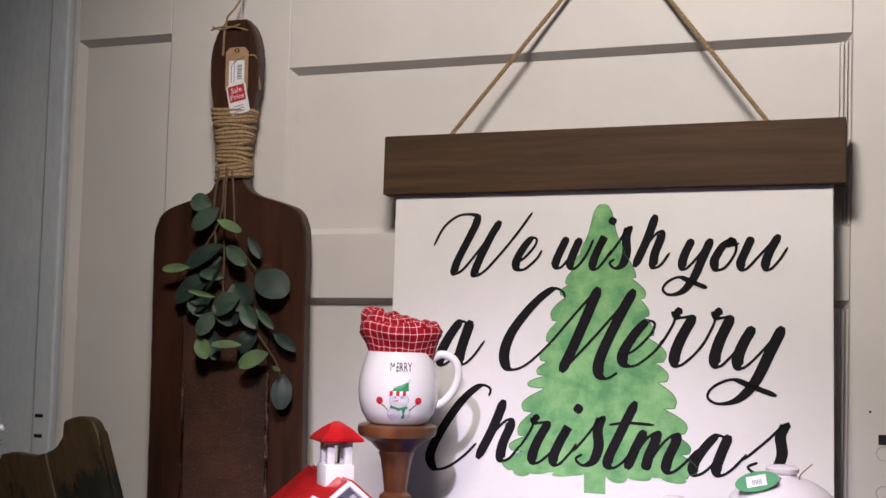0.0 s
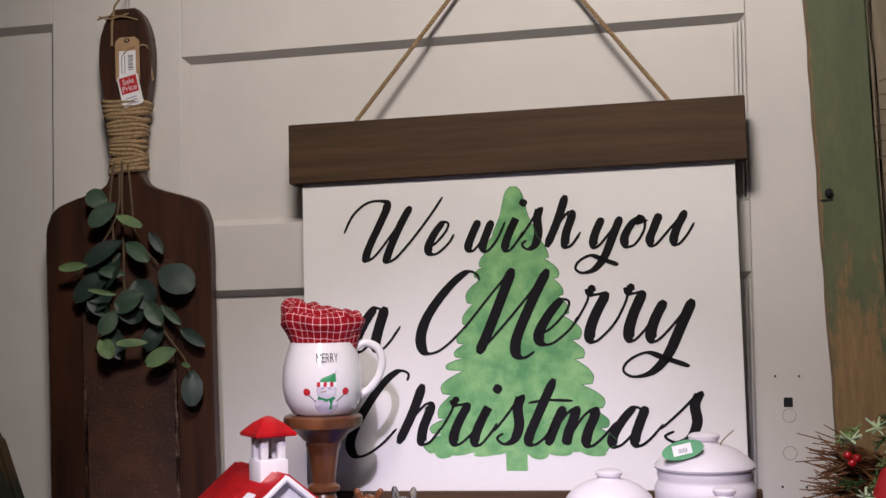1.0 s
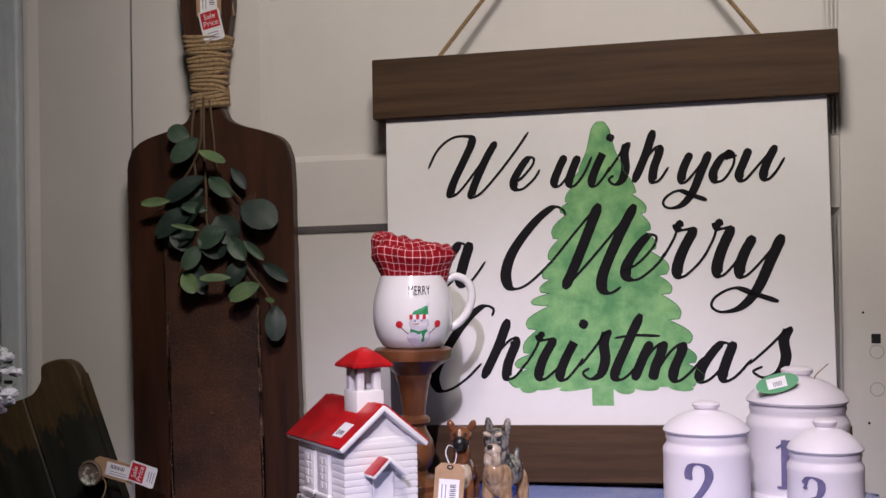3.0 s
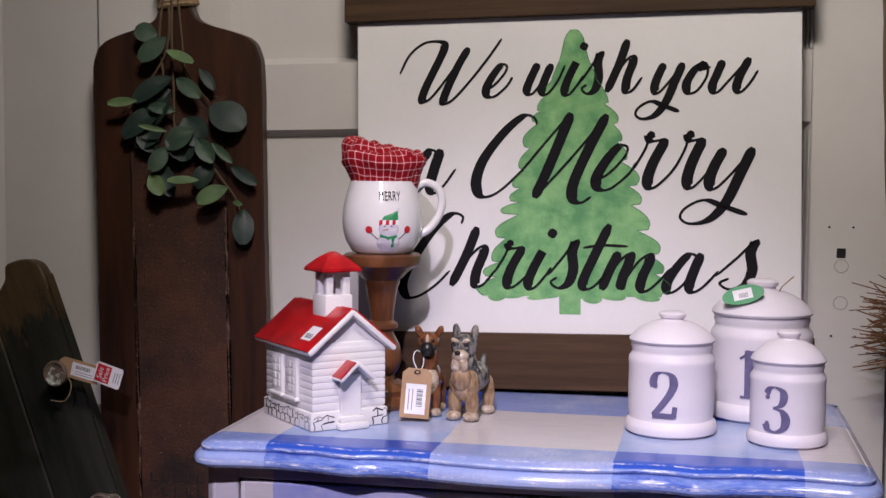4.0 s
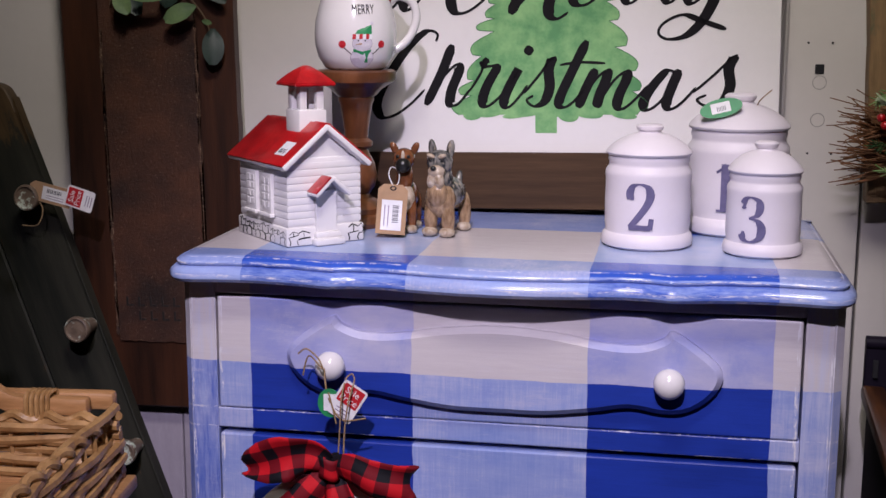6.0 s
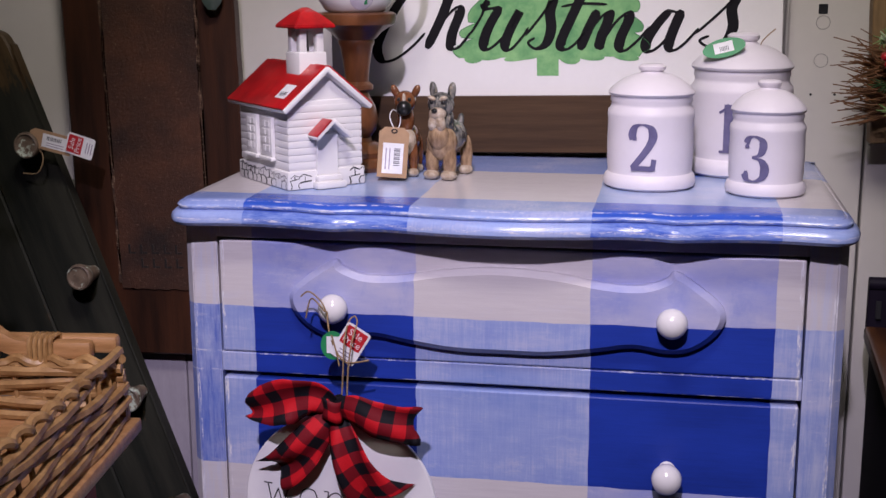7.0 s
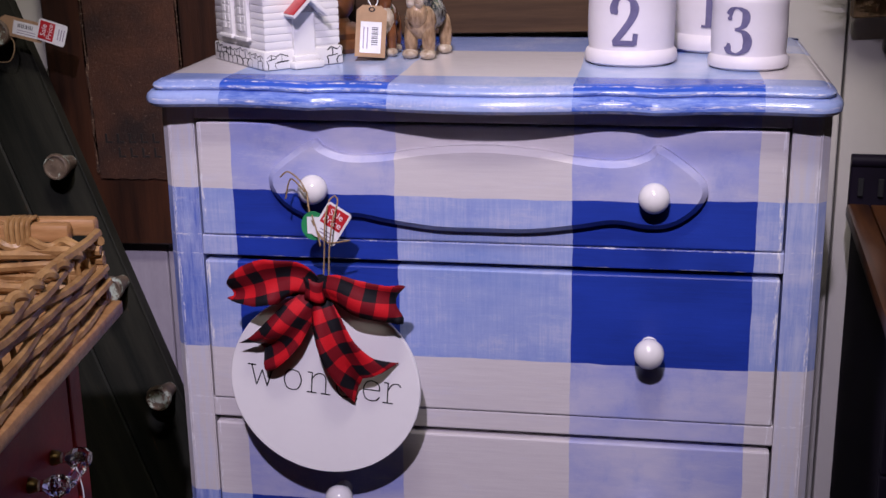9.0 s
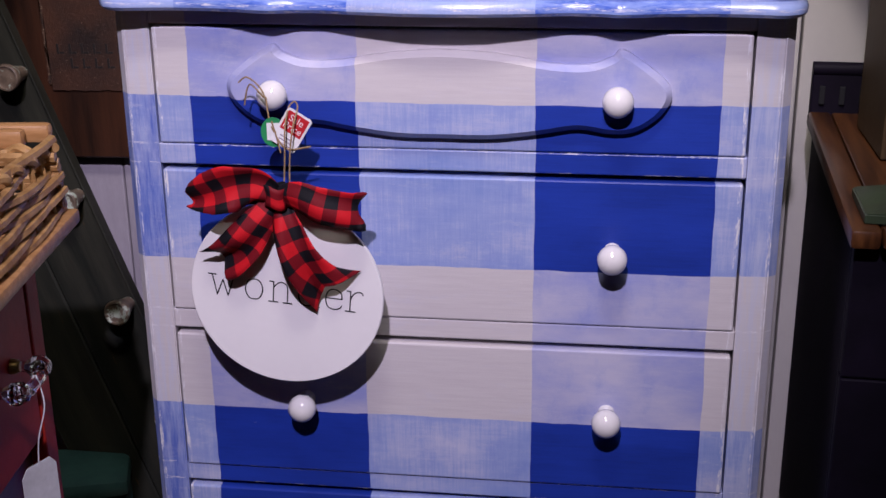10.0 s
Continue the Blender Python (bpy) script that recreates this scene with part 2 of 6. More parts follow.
worn_part(M_peg, "Z", -0.02, -0.22, (0.095, 0.062, 0.032), 16, -0.05, 0.6)
M_knobw = plain("old_knob_wood", (0.24, 0.18, 0.13), (0.10, 0.07, 0.05), 0.45, scale=30, fleck=((0.48, 0.54, 0.45), 40, 0.53))
M_postg = plain("flaking_green_paint", (0.105, 0.118, 0.055), (0.07, 0.084, 0.042), 0.7, scale=8, fine=70, stretch=(2, 2, 0.7), bump=0.5, dist=0.003, fleck=((0.17, 0.11, 0.05), 30, 0.64))
worn_part(M_postg, "Z", 0.15, 0.85, (0.26, 0.16, 0.07), 9, -0.04, 0.42)
worn_part(M_postg, "X", -0.020, -0.009, (0.24, 0.15, 0.07), 18, -0.10, 0.45)
M_postb = plain("bare_grey_wood", (0.24, 0.19, 0.13), (0.15, 0.12, 0.08), 0.8, scale=10, stretch=(4, 2, 0.5), bump=0.3)
M_wick = plain("wicker", (0.47, 0.275, 0.105), (0.27, 0.14, 0.047), 0.4, scale=40, fine=200, bump=0.2)
M_bentw = plain("bent_oak", (0.50, 0.27, 0.11), (0.36, 0.18, 0.065), 0.4, scale=14, stretch=(1, 5, 8))
M_redc = plain("barn_red_paint", (0.33, 0.020, 0.013), (0.22, 0.012, 0.009), 0.5, scale=9, fine=80, bump=0.2, spec=0.2)
M_oak = plain("oak_top", (0.12, 0.045, 0.015), (0.045, 0.016, 0.007), 0.3, scale=9, fine=60, stretch=(9, 0.6, 2), bump=0.2)
M_purple = plain("dark_plum_paint", (0.010, 0.007, 0.016), (0.006, 0.005, 0.009), 0.55, scale=8, spec=0.12)
M_tin = plain("dark_green_tin", (0.05, 0.075, 0.04), (0.03, 0.045, 0.026), 0.35, scale=12)
M_twig = plain("twig", (0.20, 0.082, 0.028), (0.11, 0.05, 0.02), 0.7, scale=40)
M_pine = plain("pine_green", (0.05, 0.11, 0.03), (0.02, 0.06, 0.02), 0.6, scale=40)
M_frost = plain("frosted_green", (0.52, 0.62, 0.44), (0.34, 0.46, 0.26), 0.8, scale=60)
M_pinel = plain("pine_light", (0.30, 0.44, 0.18), (0.14, 0.26, 0.08), 0.6, scale=40)
M_snow = plain("flocking_white", (0.80, 0.82, 0.84), (0.62, 0.66, 0.68), 0.9, scale=60, bump=0.5)
M_brass = plain("aged_brass", (0.30, 0.20, 0.08), rough=0.35, metal=1.0, scale=40)
M_mould = plain("door_moulding_grey", (0.36, 0.345, 0.33), (0.30, 0.29, 0.28), 0.5, scale=6, stretch=(1, 1, 1), bump=0.1)

# ---- mesh helpers ----


def part(name, bm, material, parent, label="", smooth=False):
    bmesh.ops.recalc_face_normals(bm, faces=bm.faces[:])
    me = bpy.data.meshes.new(name)
    bm.to_mesh(me)
    bm.free()
    me.materials.append(material)
    if smooth:
        me.polygons.foreach_set("use_smooth", [True] * len(me.polygons))
        me.set_sharp_from_angle(angle=radians(38))
    ob = new(name, me)
    ob.parent = parent
    if label:
        tagged(ob, label)
    return ob


def thing(name, m, label, category, group="", kind=""):
    ob = new(name)
    ob.empty_display_size = 0.05
    ob.matrix_world = m
    return tagged(ob, label, category, group, kind)


def single(name, bm, material, m, label, category, group="", kind="", smooth=False):
    ob = part(name, bm, material, None, "", smooth)
    ob.matrix_world = m
    return tagged(ob, label, category, group, kind)


def box(bm, x0, x1, y0, y1, z0, z1, bev=0.0, m=None):
    r = bmesh.ops.create_cube(bm, size=1, matrix=Matrix.Translation(((x0 + x1) / 2, (y0 + y1) / 2, (z0 + z1) / 2)) @ Matrix.Diagonal((x1 - x0, y1 - y0, z1 - z0, 1)))
    vs = r["verts"]
    if bev:
        es = list({e for v in vs for e in v.link_edges})
        rr = bmesh.ops.bevel(bm, geom=es, offset=bev, segments=2, profile=0.5, affect="EDGES")
        vs = list({v for f in rr["faces"] for v in f.verts} | {v for v in vs if v.is_valid})
    if m is not None:
        bmesh.ops.transform(bm, matrix=m, verts=vs)
    return bm


def lathe(bm, prof, n=36, cx=0.0, cy=0.0, m=None):
    rings = []
    for r, z in prof:
        if r < 1e-6:
            rings.append([bm.verts.new((cx, cy, z))])
        else:
            rings.append([bm.verts.new((cx + r * math.cos(2 * math.pi * i / n), cy + r * math.sin(2 * math.pi * i / n), z)) for i in range(n)])
    for a, b in zip(rings, rings[1:]):
        for i in range(n):
            j = (i + 1) % n
            q = [a[i % len(a)], a[j % len(a)], b[j % len(b)], b[i % len(b)]]
            q = list(dict.fromkeys(q))
            if len(q) > 2:
                bm.faces.new(q)
    if m is not None:
        bmesh.ops.transform(bm, matrix=m, verts=[v for r in rings for v in r])
    return bm


def glide(pts, k=6, closed=False):
    """A smooth line through the points."""
    ps = [Vector(p) for p in pts]
    n, out = len(ps), []
    for i in range(n if closed else n - 1):
        a = ps[(i - 1) % n] if closed or i else ps[0]
        b, c = ps[i], ps[(i + 1) % n]
        d = ps[(i + 2) % n] if closed or i + 2 < n else ps[-1]
        for j in range(k):
            t = j / k
            out.append(0.5 * ((2 * b) + (c - a) * t + (2 * a - 5 * b + 4 * c - d) * t * t + (3 * b - a - 3 * c + d) * t ** 3))
    if not closed:
        out.append(ps[-1])
    return out


def tube(bm, pts, r, n=7, taper=None):
    pts = [Vector(p) for p in pts]
    up, rings = Vector((0.31, 0.17, 0.93)), []
    for i, p in enumerate(pts):
        d = (pts[min(i + 1, len(pts) - 1)] - pts[max(i - 1, 0)]).normalized()
        a = up.cross(d)
        if a.length < 1e-3:
            a = Vector((1, 0, 0)).cross(d)
        a.normalize()
        b = d.cross(a)
        up = b
        rr = r * (1 if taper is None else 1 + (taper - 1) * i / max(len(pts) - 1, 1))
        rings.append([bm.verts.new(p + rr * (math.cos(2 * math.pi * k / n) * a + math.sin(2 * math.pi * k / n) * b)) for k in range(n)])
    for a, b in zip(rings, rings[1:]):
        for k in range(n):
            bm.faces.new((a[k], a[(k + 1) % n], b[(k + 1) % n], b[k]))
    bm.faces.new(rings[0][::-1])
    bm.faces.new(rings[-1])
    return bm


def slab(bm, outline, y0, y1, bev=0.0):
    """A flat shape in x and z, from y0 (front) to y1 (back), with an eased front edge."""
    levels = [(y0 + bev, 0.0), (y1, 0.0)] if bev else [(y0, 0.0), (y1, 0.0)]
    pts = [Vector((p[0], p[1])) for p in outline]
    area = sum(a.x * b.y - b.x * a.y for a, b in zip(pts, pts[1:] + pts[:1]))
    if area < 0:
        pts.reverse()
    if bev:
        levels.insert(0, (y0, bev))
    rings = []
    n = len(pts)
    for y, inset in levels:
        ring = []
        for i, p in enumerate(pts):
            d = (pts[(i + 1) % n] - pts[i - 1]).normalized()
            q = p + Vector((-d.y, d.x)) * inset
            ring.append(bm.verts.new((q.x, y, q.y)))
        rings.append(ring)
    for a, b in zip(rings, rings[1:]):
        for i in range(n):
            bm.faces.new((a[i], a[(i + 1) % n], b[(i + 1) % n], b[i]))
    caps = [bm.faces.new(rings[0]), bm.faces.new(rings[-1])]
    bmesh.ops.triangulate(bm, faces=caps)
    return bm


def spindle(bm, rows, y0, y1, bev=0.0):
    """A flat shape that is given row by row: height, left edge, right edge."""
    def ring(y, inset):
        out = []
        for i, (z, xl, xr) in enumerate(rows):
            zz = z - inset if i == 0 else z + inset if i == len(rows) - 1 else z
            out.append((bm.verts.new((xl + inset, y, zz)), bm.verts.new((xr - inset, y, zz))))
        return out
    layers = [ring(y0, bev), ring(y0 + bev, 0.0), ring(y1, 0.0)] if bev else [ring(y0, 0.0), ring(y1, 0.0)]
    for lay in (layers[0], layers[-1]):
        for a, b in zip(lay, lay[1:]):
            bm.faces.new((a[0], a[1], b[1], b[0]))
    for la, lb in zip(layers, layers[1:]):
        for k in (0, 1):
            for i in range(len(rows) - 1):
                bm.faces.new((la[i][k], la[i + 1][k], lb[i + 1][k], lb[i][k]))
        for i in (0, -1):
            bm.faces.new((la[i][0], la[i][1], lb[i][1], lb[i][0]))
    return bm


T_ICO = (1 + math.sqrt(5)) / 2
ICO = [Vector(q).normalized() for s in (-1, 1) for t in (-T_ICO, T_ICO) for q in ((0, s, t), (s, t, 0), (t, 0, s))]


def clump(bm, c, rx, ry, rz):
    """A small angular lump."""
    vs = [bm.verts.new((c.x + q.x * rx, c.y + q.y * ry, c.z + q.z * rz)) for q in ICO]
    for i, j, k in ICO_FACES:
        bm.faces.new((vs[i], vs[j], vs[k]))


ICO_FACES = [f for f in itertools.combinations(range(12), 3) if max((ICO[a] - ICO[b]).length for a, b in itertools.combinations(f, 2)) < 1.1]


def ball(bm, x, y, z, rx, ry, rz, u=12, v=8, m=None):
    mm = Matrix.Translation((x, y, z)) @ (m or Matrix()) @ Matrix.Diagonal((rx, ry, rz, 1))
    bmesh.ops.create_uvsphere(bm, u_segments=u, v_segments=v, radius=1, matrix=mm)
    return bm


def letters(name, text, size, material, parent, m, bend=0.0, align="CENTER", depth=0.0004, label="", space=1.0, thin=0.0, narrow=1.0):
    """Printed characters in the built-in font; bend: the radius of the round wall they lie on (about the parent's z axis)."""
    cu = bpy.data.curves.new(name, "FONT")
    cu.body, cu.size, cu.align_x, cu.extrude, cu.resolution_u = text, size, align, depth, 3
    cu.space_character, cu.offset = space, thin
    cu.fill_mode = "FRONT" if bend else "BOTH"
    tmp = bpy.data.objects.new(name, cu)
    me = bpy.data.meshes.new_from_object(tmp)
    bpy.data.objects.remove(tmp)
    bm = bmesh.new()
    bm.from_mesh(me)
    bpy.data.meshes.remove(me)
    if bend:
        bmesh.ops.triangulate(bm, faces=bm.faces[:])
        for v in bm.verts:
            rr = (bend(v.co.y) if callable(bend) else bend) + v.co.z
            a = v.co.x * narrow / rr
            v.co = (rr * math.sin(a), -rr * math.cos(a), v.co.y)
    bmesh.ops.transform(bm, matrix=m, verts=bm.verts[:])
    return part(name, bm, material, parent, label)


FLAT = pose(0, 0, 0, 90, 0, 0)

# ---- the room ----


def setting(name, label, x0, x1, y0, y1, z0, z1, material):
    bm = box(bmesh.new(), x0, x1, y0, y1, z0, z1)
    ob = part(name, bm, material, None)
    return tagged(ob, label, name.split("_")[0], "", "structure")


setting("floor", "dark worn wooden shop floor", -3.2, 3.2, -4.2, 0.75, -0.06, 0.0, M_floor)
setting("ceiling", "dim grey painted shop ceiling", -3.2, 3.2, -4.2, 0.75, 2.75, 2.85, M_ceil)
setting("wall_north", "plain grey plaster wall behind the doors", -3.2, 3.2, 0.62, 0.75, 0.0, 2.75, M_wall)
setting("wall_south", "plain grey plaster wall", -3.2, 3.2, -4.3, -4.2, 0.0, 2.75, M_wall)
setting("wall_west", "plain grey plaster wall", -3.3, -3.2, -4.2, 0.62, 0.0, 2.75, M_wall)
setting("wall_east", "plain grey plaster wall", 3.2, 3.3, -4.2, 0.62, 0.0, 2.75, M_wall)

SAG = Matrix(((1, 0, 0, 0), (0, 1, 0, 0), (0.0165, 0, 1, 0), (0, 0, 0, 1)))


def moulding_frame(bm, x0, x1, z0, z1, y, steps=True, w=0.0105, d=0.017):
    """Sloped sticking that runs round a sunk panel, with fine steps down the right-hand side."""
    outer = [(x0, z0), (x1, z0), (x1, z1), (x0, z1)]
    inner = [(x0 + w, z0 + w), (x1 - w, z0 + w), (x1 - w, z1 - w), (x0 + w, z1 - w)]
    o = [bm.verts.new((x, y + 0.001, z)) for x, z in outer]
    i = [bm.verts.new((x, y + d, z)) for x, z in inner]
    for k in range(4):
        bm.faces.new((o[k], o[(k + 1) % 4], i[(k + 1) % 4], i[k]))
    for k in range(4 if steps else 0):
        box(bm, x1 - 0.006 * (k + 1) + 0.0015, x1 - 0.006 * k - 0.0015, y - 0.0005 + 0.004 * k, y + 0.005 + 0.0042 * k, z0 + w * 0.3, z1 - w - 0.001)


def old_door(name, label, x0, x1, z1, panels, y=0.51, steps=True):
    """A panelled door: stiles, rails, sunk panels and moulding."""
    d = thing(name, Matrix(), label, "door", "", "structure")
    made = []
    px0, px1 = min(p[0] for p in panels), max(p[1] for p in panels)
    for a, b in ((x0, px0), (px1, x1)):
        made.append(part("stile", box(bmesh.new(), a, b, y, y + 0.045, 0.01, z1, 0.002), M_white, d))
    cuts = sorted(panels, key=lambda p: p[2])
    lo = 0.01
    for p in cuts:
        made.append(part("rail", box(bmesh.new(), px0 + 0.0005, px1 - 0.0005, y, y + 0.045, lo, p[2], 0.0015), M_white, d))
        lo = p[3]
        made.append(part("panel", box(bmesh.new(), px0, px1, y + 0.018, y + 0.03, p[2] - 0.004, p[3] + 0.004), M_white, d))
        bm = bmesh.new()
        moulding_frame(bm, px0, px1, p[2], p[3], y, steps)
        made.append(part("moulding", bm, M_white, d))
    made.append(part("rail", box(bmesh.new(), px0 + 0.0005, px1 - 0.0005, y, y + 0.045, lo, z1, 0.0015), M_white, d))
    for o in made:
        o.data.transform(SAG)
    return d


door_main = old_door("door_1", "white painted panelled door standing as a backdrop", -0.685, 0.508, 2.3, ((-0.586, 0.385, 0.25, 1.486), (-0.586, 0.385, 1.600, 1.901)))
old_door("door_2", "white painted panelled door with a tall sunk panel", -1.055, -0.687, 2.3, ((-1.043, -0.836, 0.75, 1.981),), steps=False)
for x, z in ((0.4165, 1.326), (0.453, 1.326), (0.4235, 1.152), (0.460, 1.152)):
    part("screw_hole", lathe(bmesh.new(), ((0.0019, 0), (0.0019, 0.002), (0, 0.002)), 10, m=Matrix.Translation((x, 0.5105, z)) @ pose(0, 0, 0, 90)), M_gap, door_main)
part("spindle_hole", box(bmesh.new(), 0.4285, 0.4425, 0.5085, 0.512, 1.2775, 1.2925, 0.001), M_gap, door_main, "square hole left by a handle")
for z in (1.264, 1.205):
    ring = bmesh.new()
    tube(ring, [(0.4365 + 0.0105 * math.cos(a * math.pi / 12), 0.5098, z + 0.0105 * math.sin(a * math.pi / 12)) for a in range(25)], 0.0006, 5)
    part("patched_hole", ring, M_mould, door_main)
part("casing", box(bmesh.new(), -1.10, -1.058, 0.495, 0.56, 0, 2.5, 0.004), M_bluegrey, tagged(thing("trim_west", Matrix(), "blue-grey painted door casing beside the white doors", "casing", "", "structure"), "", ""))
side = thing("wall_panel_west", Matrix(), "blue-grey painted boarding with old hinge marks", "boarding", "", "structure")
for k in range(5):
    part("board", box(bmesh.new(), -1.265 - 0.165 * k, -1.103 - 0.165 * k, 0.515, 0.545, 0, 2.5, 0.003), M_bluegrey, side)
for z in (1.20, 1.238):
    part("hinge_mark", box(bmesh.new(), -1.092, -1.075, 0.493, 0.497, z, z + 0.006, 0.001), M_gap, side)

# boarding that closes the foot of the door
low = thing("wainscot", Matrix(), "lilac-grey tongue and groove boards low on door, shade in their colour", "boarding", "", "structure")
for k in range(5):
    part("board", box(bmesh.new(), -0.93 + 0.0985 * k, -0.8335 + 0.0985 * k, 0.488, 0.506, 0.02, 0.70, 0.003), M_shadewhite, low)


# ---- chest of drawers ----
def top_front(x):
    """How far the shaped front edge of the top stands out."""
    a = abs(x - 0.003)
    xs = (0.0, 0.05, 0.10, 0.15, 0.185, 0.213, 0.235, 0.27, 0.32, 0.36, 0.40, 0.45)
    ys = (-0.066, -0.064, -0.056, -0.046, -0.047, -0.056, -0.052, -0.043, -0.038, -0.040, -0.046, -0.046)
    return float(np.interp(a, xs, ys))


def chest():
    c = thing("chest_of_drawers", Matrix(), "chest of drawers hand-painted in worn blue and white check", "chest of drawers")
    W = 0.441
    out = [(W - 0.012, 0.455), (W, 0.445)]
    out += [(W, y) for y in np.linspace(0.38, 0.0, 6)]
    out += [(W - 0.004, -0.022), (W - 0.014, -0.038), (W - 0.03, -0.046)]
    out += [(x, top_front(x)) for x in np.linspace(W - 0.045, -W + 0.045, 91)]
    out += [(-W + 0.03, -0.046), (-W + 0.014, -0.038), (-W + 0.004, -0.022)]
    out += [(-W, y) for y in np.linspace(0.0, 0.38, 6)] + [(-W, 0.445), (-W + 0.012, 0.455)]
    pts = [Vector(p) for p in out]
    n, bm, rings = len(pts), bmesh.new(), []
    for inset, z in ((0.016, 1.0215), (0.005, 1.0225), (0.0005, 1.027), (0.0, 1.032), (0.002, 1.0375), (0.007, 1.0412), (0.0122, 1.0418), (0.0125, 1.0434), (0.0100, 1.0444), (0.0090, 1.0472), (0.0110, 1.0505), (0.0165, 1.0530), (0.0180, 1.0526), (0.0205, 1.0545), (0.03, 1.0552)):
        ring = []
        for i, p in enumerate(pts):
            d = (pts[(i + 1) % n] - pts[i - 1]).normalized()
            q = p + Vector((d.y, -d.x)) * inset
            ring.append(bm.verts.new((q.x, q.y, z)))
        rings.append(ring)
    for a, b in zip(rings, rings[1:]):
        for i in range(n):
            bm.faces.new((a[i], a[(i + 1) % n], b[(i + 1) % n], b[i]))
    bmesh.ops.triangulate(bm, faces=[bm.faces.new(rings[0]), bm.faces.new(rings[-1])])
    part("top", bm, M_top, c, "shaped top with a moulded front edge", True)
    for s in (-1, 1):
        bm = bmesh.new()
        prof = [(s * 0.3835, 0.0), (s * 0.419, 0.0), (s * 0.431, 0.012), (s * 0.431, 0.045), (s * 0.3835, 0.045)]
        lo = [bm.verts.new((x, y, 0.0)) for x, y in prof]
        hi = [bm.verts.new((x, y, 1.0212)) for x, y in prof]
        for i in range(5):
            bm.faces.new((lo[i], lo[(i + 1) % 5], hi[(i + 1) % 5], hi[i]))
        bm.faces.new(lo), bm.faces.new(hi)
        bmesh.ops.bevel(bm, geom=[e for e in bm.edges if abs(e.verts[0].co.z - e.verts[1].co.z) > 0.5], offset=0.0015, segments=2, affect="EDGES")
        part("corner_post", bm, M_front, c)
        part("side", box(bmesh.new(), *sorted((s * 0.412, s * 0.428)), 0.046, 0.43, 0.08, 1.021), M_front, c)
    part("back", box(bmesh.new(), -0.41, 0.41, 0.42, 0.43, 0.08, 1.02), M_postb, c)
    for z0, z1 in ((1.0, 1.0213), (0.8135, 0.8415), (0.576, 0.604), (0.334, 0.3605), (0.075, 0.105)):
        part("rail", box(bmesh.new(), -0.383, 0.383, -0.0005, 0.04, z0, z1, 0.002), M_front, c)
    part("carcass", box(bmesh.new(), -0.381, 0.381, 0.03, 0.41, 0.09, 1.01), M_gap, c)
    knob = None
    for k, (z0, z1, kz) in enumerate(((0.8425, 0.9965, 0.917), (0.605, 0.8060, 0.712), (0.3615, 0.5680, 0.478), (0.1065, 0.3260, 0.225))):
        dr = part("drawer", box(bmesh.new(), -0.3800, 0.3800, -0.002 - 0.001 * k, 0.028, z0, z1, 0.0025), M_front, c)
        if k == 0:
            half = [(0.0, 0.868), (0.06, 0.8685), (0.12, 0.875), (0.165, 0.8815), (0.205, 0.877), (0.235, 0.880), (0.262, 0.895), (0.277, 0.915), (0.274, 0.932), (0.250, 0.951), (0.2175, 0.969), (0.204, 0.961), (0.175, 0.9525), (0.13, 0.9535), (0.07, 0.962), (0.0, 0.966)]
            loop = [Vector((x, 0, z)) for x, z in half] + [Vector((-x, 0, z)) for x, z in half[-2:0:-1]]
            loop = [((p.x) * 1.018 + 0.002, 0.917 + (p.z - 0.917) * 1.16) for p in glide(loop, 4, True)]
            part("raised_panel", slab(bmesh.new(), loop, -0.0190, -0.001, 0.0075), M_front, dr, "raised serpentine panel on the top drawer")
        for x in (-0.197 if k == 2 else -0.2155, 0.219):
            prof = [(0, 0.0), (0.011, 0.0), (0.0085, 0.006), (0.008, 0.014), (0.012, 0.018), (0.0175, 0.025), (0.0195, 0.033), (0.018, 0.042), (0.012, 0.0485), (0.005, 0.051), (0, 0.0515)]
            bm = lathe(bmesh.new(), prof, 28, m=Matrix.Translation((x, -0.002 - 0.001 * k, kz)) @ pose(0, 0, 0, 90))
            part("knob", bm, M_ceram, dr, "round white porcelain knob", True)
    return c


chest()


# ---- hanging sign on the chest ----
def disc(x, z, rx, rz, n=20):
    return [(x + rx * math.cos(2 * math.pi * k / n), z + rz * math.sin(2 * math.pi * k / n)) for k in range(n)]


sign = thing("hanging_sign", pose(0.019, 0.424, 1.0635, -2.6, -1.0, 0) @ Matrix.Diagonal((1.008, 1, 1.006, 1)), "white canvas sign with black script, green tree and dark rails", "sign")
part("canvas", box(bmesh.new(), -0.349, 0.351, -0.004, 0.004, 0.05, 0.62, 0.001), M_canvas, sign)
part("top_rail", box(bmesh.new(), -0.368, 0.370, -0.016, 0.014, 0.592, 0.691, 0.0015), M_plank, sign, "dark stained wooden rail")
part("bottom_rail", box(bmesh.new(), -0.368, 0.370, -0.016, 0.014, 0.0, 0.089, 0.0015), M_plank, sign, "dark stained wooden rail")

